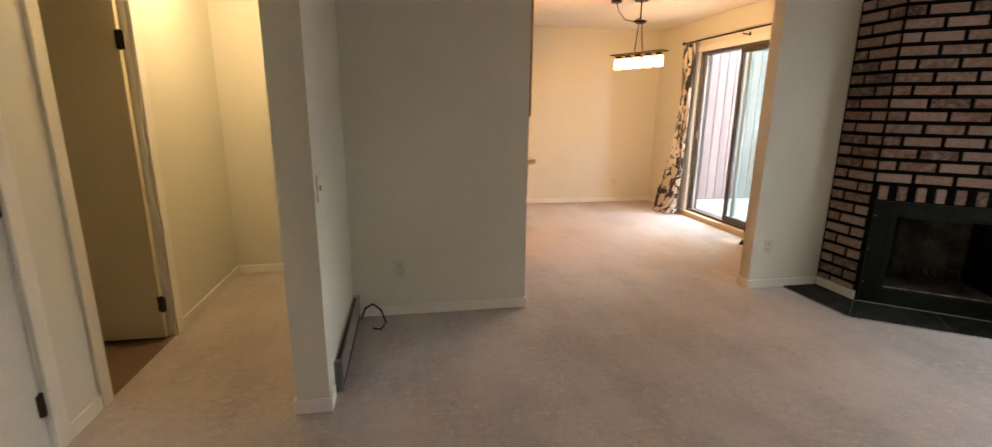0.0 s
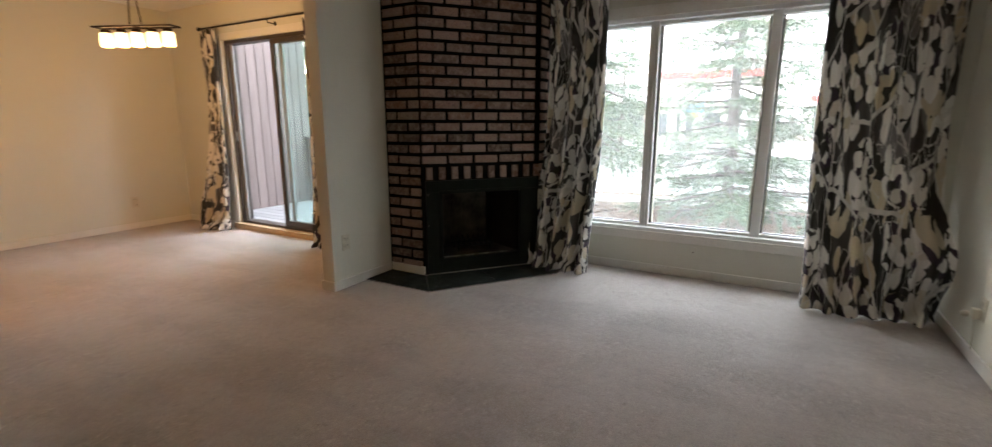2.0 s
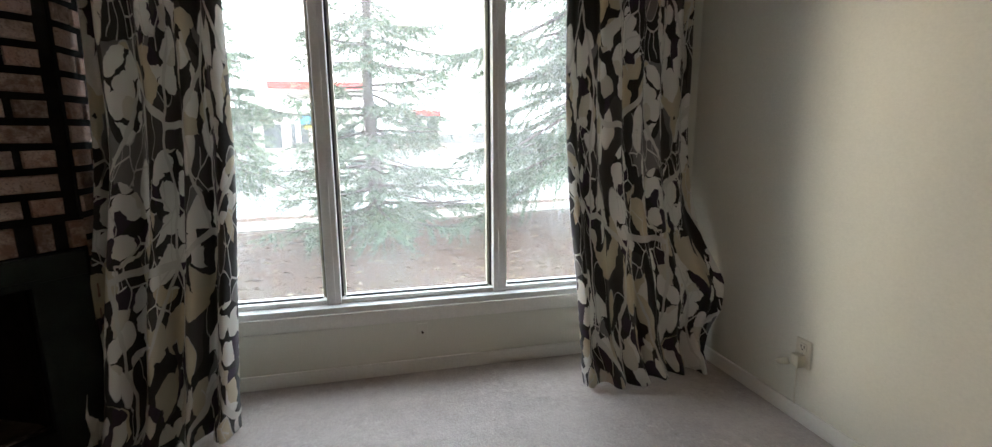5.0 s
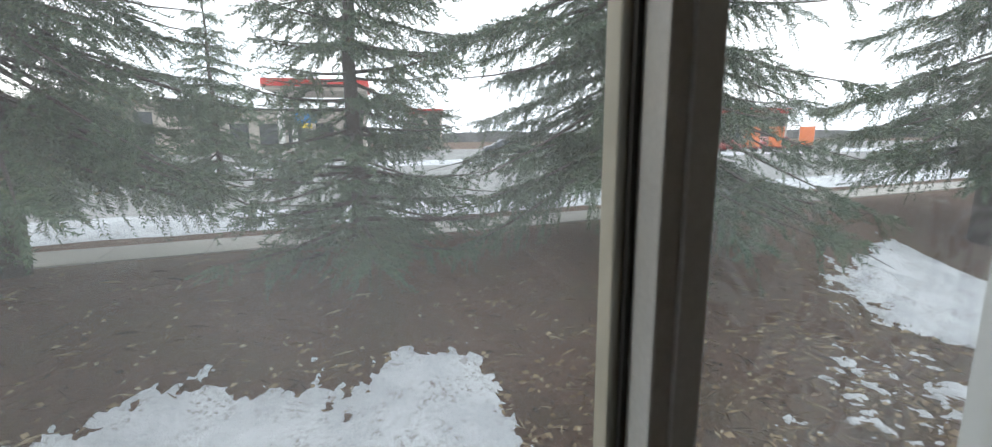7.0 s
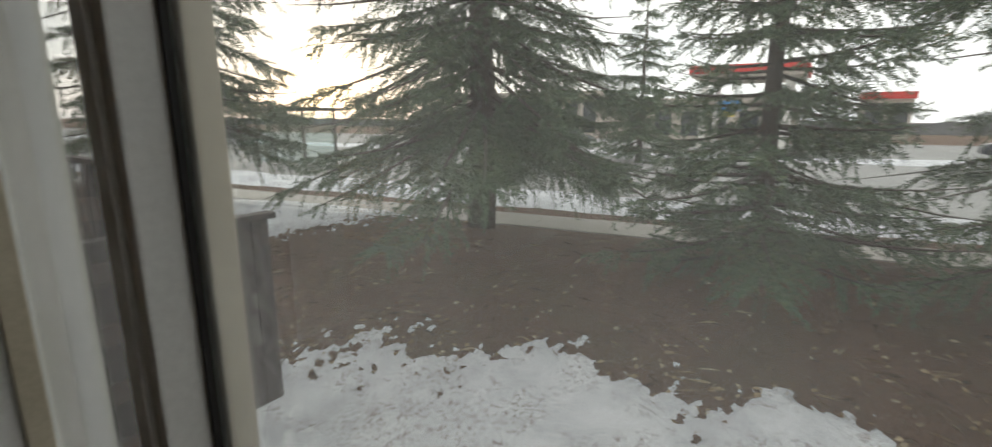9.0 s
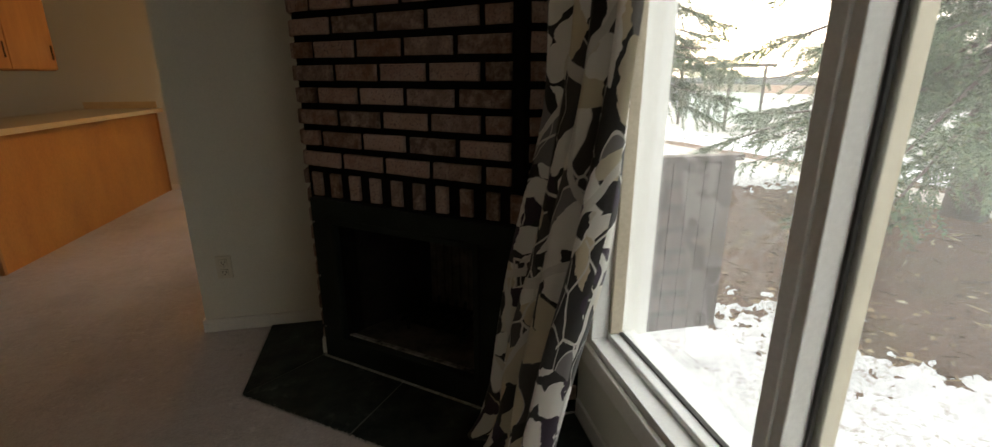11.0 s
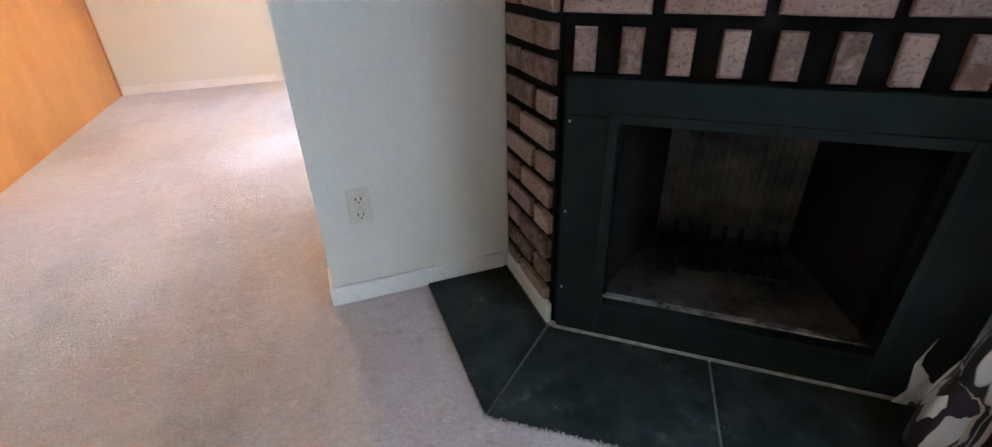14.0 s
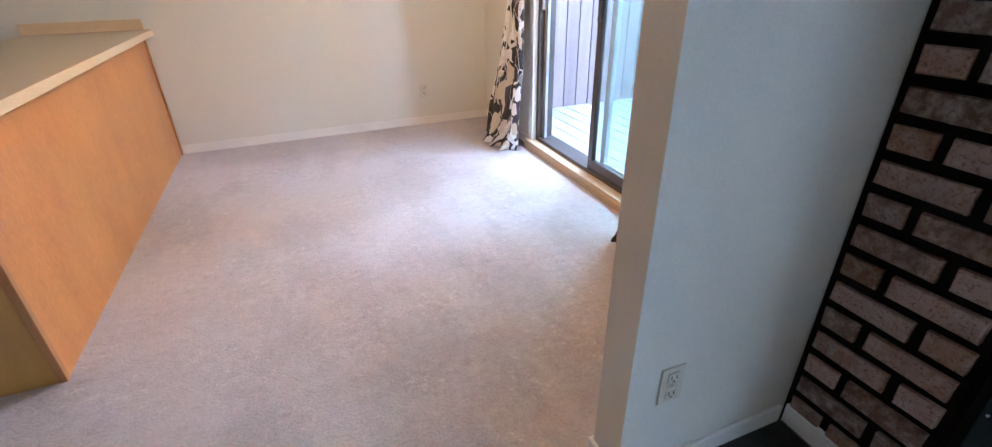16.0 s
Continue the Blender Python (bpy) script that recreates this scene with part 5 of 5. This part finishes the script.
def spruce(name, base, height, reach, whorls, per, seed, label, first=0.5, density=1.0, trunk=0.2, fine=1.0, hang=0.25, droop=0.30, gaps=-0.16):
    rng = random.Random(seed)
    nrng = np.random.default_rng(seed)
    x0, y0, z0 = base
    t = thing(name, base, label, "spruce tree", "spruces along the road")
    pts = [(x0 + 0.03 * math.sin(k * 1.3), y0 + 0.03 * math.cos(k * 1.7), z0 - 0.15 + (height + 0.15) * k / 12) for k in range(13)]
    part("trunk", tube(bmesh.new(), pts, trunk, 12, 0.02), M_BARK, t, "rough grey-brown trunk", smooth=True)
    limbs = bmesh.new()
    base_pts, dirs, sizes = [], [], []
    for w in range(whorls):
        fz = (w + rng.random() * 0.5) / whorls
        zh = first + (height - first - 0.2) * fz ** 1.25
        ln = reach * (1 - zh / height) ** 0.75 + 0.15
        for k in range(per):
            az = 2 * math.pi * (k + rng.random() * 0.8) / per + w * 1.1
            bl = ln * rng.uniform(0.65, 1.12)
            up = rng.uniform(-0.24, 0.10) - droop * (1 - fz)
            sag = rng.uniform(0.02, 0.07)
            h = Vector((math.cos(az), math.sin(az), 0))
            side = Vector((-h.y, h.x, 0))
            start = Vector((x0, y0, z0 + zh + rng.uniform(-0.1, 0.1)))
            bend = rng.uniform(-0.12, 0.12)

            def at(s):
                r = s / bl
                return start + h * s + side * (bend * s * r) + Vector((0, 0, up * s - sag * s * s + 0.16 * bl * r ** 3))

            tube(limbs, [at(bl * q / 5) for q in range(6)], 0.012 + 0.009 * bl, 4, 0.004)
            n = max(5, int(bl / 0.072 * density))
            for q in range(n):
                s = bl * (0.12 + 0.88 * (q + rng.random()) / n)
                r = s / bl
                o = at(s)
                if o.z < z0 + 0.04 or noise.noise(Vector((o.x * 1.7, o.y * 1.7, o.z * 2.2 + seed))) < gaps:
                    continue
                for sg in (-1, 1) if rng.random() > hang else (-1, 0, 1):
                    tl = (0.30 + 0.24 * bl * (1 - r)) * rng.uniform(0.6, 1.35)
                    tl = min(tl, 0.75)
                    ang = rng.uniform(0.55, 1.05)
                    dvec = (h * math.cos(ang) + side * (sg * math.sin(ang)) + Vector((0, 0, rng.uniform(-0.70, 0.05) - (rng.uniform(0.6, 2.6) if sg == 0 else 0.0)))).normalized()
                    m = max(4, int(tl / (0.034 * fine)))
                    st = np.linspace(0.03, tl, m)
                    sink = -0.28 * st ** 2
                    pp = np.array(o)[None] + st[:, None] * np.array(dvec)[None]
                    pp[:, 2] += sink
                    base_pts.append(np.repeat(pp, 3, 0))
                    dirs.append(np.repeat(np.array(dvec)[None], m * 3, 0))
                    sizes.append(np.repeat((0.066 + 0.028 * (1 - st / tl)) * fine, 3))
    part("limbs", limbs, M_BARK, t, kind="stuff")
    P0, Dv, Sz = np.concatenate(base_pts), np.concatenate(dirs), np.concatenate(sizes)
    rnd = nrng.normal(size=P0.shape)
    rnd -= (rnd * Dv).sum(1, keepdims=True) * Dv
    rnd /= np.linalg.norm(rnd, axis=1, keepdims=True) + 1e-6
    way = Dv * 0.75 + rnd * 0.75
    way /= np.linalg.norm(way, axis=1, keepdims=True)
    wide = np.cross(way, nrng.normal(size=P0.shape))
    wide /= np.linalg.norm(wide, axis=1, keepdims=True) + 1e-6
    wd = 0.0105 * fine
    co = np.stack((P0 - wide * wd, P0 + wide * wd, P0 + way * Sz[:, None]), 1).reshape(-1, 3) - np.array(base)
    me = bpy.data.meshes.new("crown")
    nt = len(P0)
    me.vertices.add(nt * 3)
    me.vertices.foreach_set("co", co.astype(np.float32).ravel())
    me.loops.add(nt * 3)
    me.loops.foreach_set("vertex_index", np.arange(nt * 3, dtype=np.int32))
    me.polygons.add(nt)
    me.polygons.foreach_set("loop_start", np.arange(0, nt * 3, 3, dtype=np.int32))
    me.update(calc_edges=True)
    me.materials.append(M_NEEDLE)
    crown = new("crown", me)
    crown.parent = t
    tagged(crown, "drooping grey-green needled boughs", "", "", "stuff")
    return t


spruce("spruce_tree", (11.4, 5.6, ground_z(11.4, 5.6)), 13.0, 4.0, 22, 8, 11, "tall drooping spruce with a thick trunk", 1.9, 0.85, 0.27, 1.0, 0.5, 0.34, -0.09)
spruce("spruce_tree", (11.4, 1.05, ground_z(11.4, 1.05)), 9.0, 2.2, 20, 7, 12, "thin sparse spruce with a bare slender trunk", 0.3, 0.72, 0.13, 1.0, 0.1, 0.06, -0.1)
spruce("spruce_tree", (12.1, -3.75, ground_z(12.1, -3.75)), 14.0, 4.2, 24, 8, 13, "broad spruce with boughs down to the ground", 1.6, 0.85, 0.25, 1.0, 0.5, 0.36, -0.09)
spruce("spruce_tree", (11.7, -12.4, ground_z(11.7, -12.4)), 14.0, 3.8, 17, 7, 14, "tall spruce at the far end of the bank", 2.3, 0.8, 0.22, 1.25, 0.4)
spruce("spruce_tree", (9.0, 11.3, ground_z(9.0, 11.3)), 13.0, 3.0, 17, 7, 15, "tall thick-trunked spruce against the low sun", 2.3, 0.8, 0.33, 1.1, 0.4)
spruce("spruce_tree", (29.0, 8.0, -0.85), 8.5, 2.4, 15, 6, 16, "slim spruce beyond the road", 0.8, 0.5, 0.15, 1.8)

# dead leaves, cones and twigs on the bank
rl = random.Random(21)
lit = bmesh.new()
for _ in range(11000):
    x, y = rl.triangular(5.0, 12.2, 6.8), rl.uniform(-9, 11)
    z = ground_z(x, y) + 0.004
    an, ln = rl.uniform(0, 6.28), rl.choice((0.03, 0.04, 0.05, 0.06, 0.16))
    wd_ = 0.004 if ln > 0.1 else ln * rl.uniform(0.3, 0.6)
    dx, dy, px, py = math.cos(an) * ln, math.sin(an) * ln, -math.sin(an) * wd_, math.cos(an) * wd_
    top_z = z + rl.uniform(0.01, 0.035)
    vs = [lit.verts.new(v) for v in ((x - dx, y - dy, z), (x + px, y + py, top_z), (x + dx, y + dy, z + 0.008), (x - px, y - py, z))]
    lit.faces.new(vs)
solid("leaf_litter", lit, M_LITTER, "dead leaves, twigs and cones on the bank", "leaf litter", "stuff")

# ---- outside: across the road ----


def shop(x, y, w, d, h, fascia, label):
    t = thing("shop_building", (x, y, -0.8), label, "building")
    part("wall", boxes((x, x + d, y - w / 2, y + w / 2, -0.85, h - 0.8)), M_STUCCO, t)
    part("fascia", boxes((x - 0.3, x + d + 0.1, y - w / 2 - 0.2, y + w / 2 + 0.2, h - 1.5, h - 0.7)), fascia, t, "coloured fascia band")
    k = max(2, int(w / 2.4))
    for i in range(k):
        yy = y - w / 2 + w * (i + 0.5) / k
        wn_ = part("window", boxes((x - 0.06, x - 0.01, yy - 0.95, yy + 0.95, -0.3, h - 1.9)), M_STUCCO, t)
        part("pane", boxes((x - 0.09, x - 0.061, yy - 0.85, yy + 0.85, -0.2, h - 2.0)), M_DARKGLASS, wn_)
    return t


canopy = thing("fuel_station_canopy", (48, 5.2, -0.8), "fuel station canopy with a red edge", "canopy")
part("roof", boxes((44, 52, 1.5, 8.8, 4.4, 4.7)), M_STUCCO, canopy)
part("red_band", boxes((43.8, 52.2, 1.3, 9.0, 4.701, 5.25)), M_REDSIGN, canopy)
for x, y in ((45, 2.5), (45, 8), (51, 2.5), (51, 8)):
    part("column", boxes((x - 0.2, x + 0.2, y - 0.2, y + 0.2, -0.8, 4.4)), M_WHITE, canopy)
shop(57, 10, 16, 8, 4.2, M_STUCCO, "pale shop behind the fuel station")
shop(78, -6.2, 4.8, 6, 5.4, M_REDSIGN, "small kiosk with a red roof band")
shop(66, -46, 26, 10, 5.2, M_REDSIGN, "long store with a red sign band")
shop(62, 34, 22, 10, 5.5, M_STUCCO, "long pale store across the road")
sign = thing("blue_road_sign", (40.5, 5.6, -0.8), "blue and yellow pylon sign", "sign")
part("post", rod((40.5, 5.6, -0.85), (40.5, 5.6, 1.6), 0.07, 8), M_STEEL, sign)
part("panel", boxes((40.4, 40.6, 4.9, 6.3, 1.9, 2.6), bevel=0.03), M_BLUESIGN, sign)
part("lower_panel", boxes((40.4, 40.6, 5.2, 6.0, 1.55, 1.88), bevel=0.03), M_YELLOWSIGN, sign)
for y in (-30.5, -33.0, -36.2):
    b = thing("roadside_banner", (40, y, -0.8), "orange advertising banner by the road", "banner", "banners by the road")
    part("cloth", boxes((39.97, 40.03, y - 0.8, y + 0.8, -0.2, 1.5)), M_ORANGE, b)
    for s in (-0.82, 0.82):
        part("pole", rod((40, y + s, -0.85), (40, y + s, 1.6), 0.03, 6), M_STEEL, b)
shelter = thing("bus_shelter", (16.9, 19.0, -0.8), "glazed bus shelter at the kerb", "bus shelter")
for dx in (0, 1.5):
    for dy in (0, 3.2):
        part("post", boxes((16.2 + dx, 16.28 + dx, 17.4 + dy, 17.48 + dy, -0.85, 1.6)), M_ALU, shelter)
part("roof", boxes((16.0, 18.0, 17.2, 20.9, 1.6, 1.72)), M_ALU, shelter)
part("back_panel", boxes((16.23, 16.25, 17.5, 20.58, -0.5, 1.5)), M_PATIOGLASS, shelter)
part("side_panel", boxes((16.3, 17.68, 17.43, 17.45, -0.5, 1.5)), M_PATIOGLASS, shelter)


def car(x, y, mat, label):
    t = thing("parked_car", (x, y, -0.79), label, "car", "cars in the car park")
    bm = bmesh.new()
    side = ((-2.2, 0.35), (-2.15, 0.75), (-1.4, 0.9), (-0.75, 1.4), (0.85, 1.42), (1.55, 0.95), (2.15, 0.85), (2.2, 0.35))
    for k, s in enumerate((-0.85, 0.85)):
        vs = [bm.verts.new((x + s * (0.86 if z > 1.2 else 1), y + a, -0.79 + z)) for a, z in side]
        bm.faces.new(vs if k else vs[::-1])
    bm.verts.ensure_lookup_table()
    for i in range(8):
        j = (i + 1) % 8
        bm.faces.new((bm.verts[i], bm.verts[j], bm.verts[8 + j], bm.verts[8 + i]))
    bmesh.ops.recalc_face_normals(bm, faces=bm.faces)
    bmesh.ops.bevel(bm, geom=list(bm.edges), offset=0.06, segments=2, affect="EDGES")
    part("body", bm, mat, t, smooth=True)
    part("side_window", boxes((x - 0.83, x - 0.78, y - 0.75, y + 0.8, 0.13, 0.55)), M_DARKGLASS, t)
    for a in (-1.35, 1.35):
        for s in (-0.8, 0.8):
            part("wheel", rod((x + s - 0.1, y + a, -0.47), (x + s + 0.1, y + a, -0.47), 0.32, 16), M_RUBBER, t)


for k, (x, y) in enumerate(((41.5, -9.5), (42, -24), (42.5, -29), (42, 18), (43, 26), (41.8, -34.5))):
    car(x, y, M_CARS[k % 3], ("dark", "silver", "red")[k % 3] + " car standing in the car park")
line = thing("tree_line", (110, 0, -0.8), "bare wood on the skyline, painted pale for distance haze", "tree line", kind="backdrop")
bm = bmesh.new()
prev = None
for k in range(161):
    y = -240 + 3 * k
    zt = 1.3 + 1.0 * noise.noise(Vector((y * 0.06, 0, 0))) + 0.8 * noise.noise(Vector((y * 0.35, 4, 0)))
    pr = [bm.verts.new((112 + 4 * noise.noise(Vector((y * 0.1, 9, 0))), y, z)) for z in (-0.9, 0.2, zt)]
    if prev:
        for a in (0, 1):
            bm.faces.new((prev[a], pr[a], pr[a + 1], prev[a + 1]))
    prev = pr
part("wood", bm, M_FARWOOD, line, kind="stuff")

# ---- the bricks of the fireplace ----


def brick_mesh(ln, ht):
    bm = bmesh.new()
    box(bm, 0, ln, -0.008, 0.02, 0, ht, bevel=0.0)
    bmesh.ops.bevel(bm, geom=[e for e in bm.edges if all(v.co.y < 0 for v in e.verts)], offset=0.0035, segments=1, affect="EDGES")
    rngb = random.Random(int(ln * 1000))
    for v in bm.verts:
        v.co += Vector((rngb.uniform(-0.002, 0.002), rngb.uniform(-0.001, 0.001), rngb.uniform(-0.0015, 0.0015)))
    return mesh_of("brick", bm, M_BRICK)


COURSE, BH = 0.0815, 0.056
LONG, SHORT, SOLDIER, TINY = brick_mesh(0.182, BH), brick_mesh(0.086, BH), brick_mesh(0.05, 0.094), brick_mesh(0.118, BH)
SIDE_M = Matrix(((0, 1, 0, 3.226), (-1, 0, 0, PARTY - 0.008), (0, 0, 1, 0), (0, 0, 0, 1)))
RET_M = Matrix(((1, 0, 0, 3.992), (0, 1, 0, 2.0), (0, 0, 1, 0), (0, 0, 0, 1)))
rb = random.Random(5)


def lay(me, m, u, z):
    piece("brick", me, fire, m @ Matrix.Translation((u, rb.uniform(-0.002, 0.002), z)) @ pose(0, 0, 0, 0, rb.uniform(-0.5, 0.5), 0))


k = 0
while 0.058 + k * COURSE + BH < H:
    z = 0.058 + k * COURSE
    if k % 2:
        lay(LONG, SIDE_M, 0.012, z), lay(SHORT, SIDE_M, 0.222, z)
        lay(TINY, RET_M, 0.004, z)
    else:
        lay(SHORT, SIDE_M, 0.012, z), lay(LONG, SIDE_M, 0.122, z)
        lay(SHORT, RET_M, 0.004, z), lay(SHORT, RET_M, 0.112, z)
    if z > 0.84:
        u = 0.006
        if k % 2:
            lay(SHORT, DIAG, u, z)
            u += 0.086 + 0.024
        while u + 0.182 < L_DIAG - 0.002:
            lay(LONG, DIAG, u, z)
            u += 0.182 + 0.026
        if L_DIAG - u > 0.088:
            lay(SHORT, DIAG, u, z)
    k += 1
for i in range(9):
    lay(SOLDIER, DIAG, 0.030 + i * 0.1005, 0.750)
lay(SOLDIER, DIAG, L_DIAG - 0.053, 0.750)
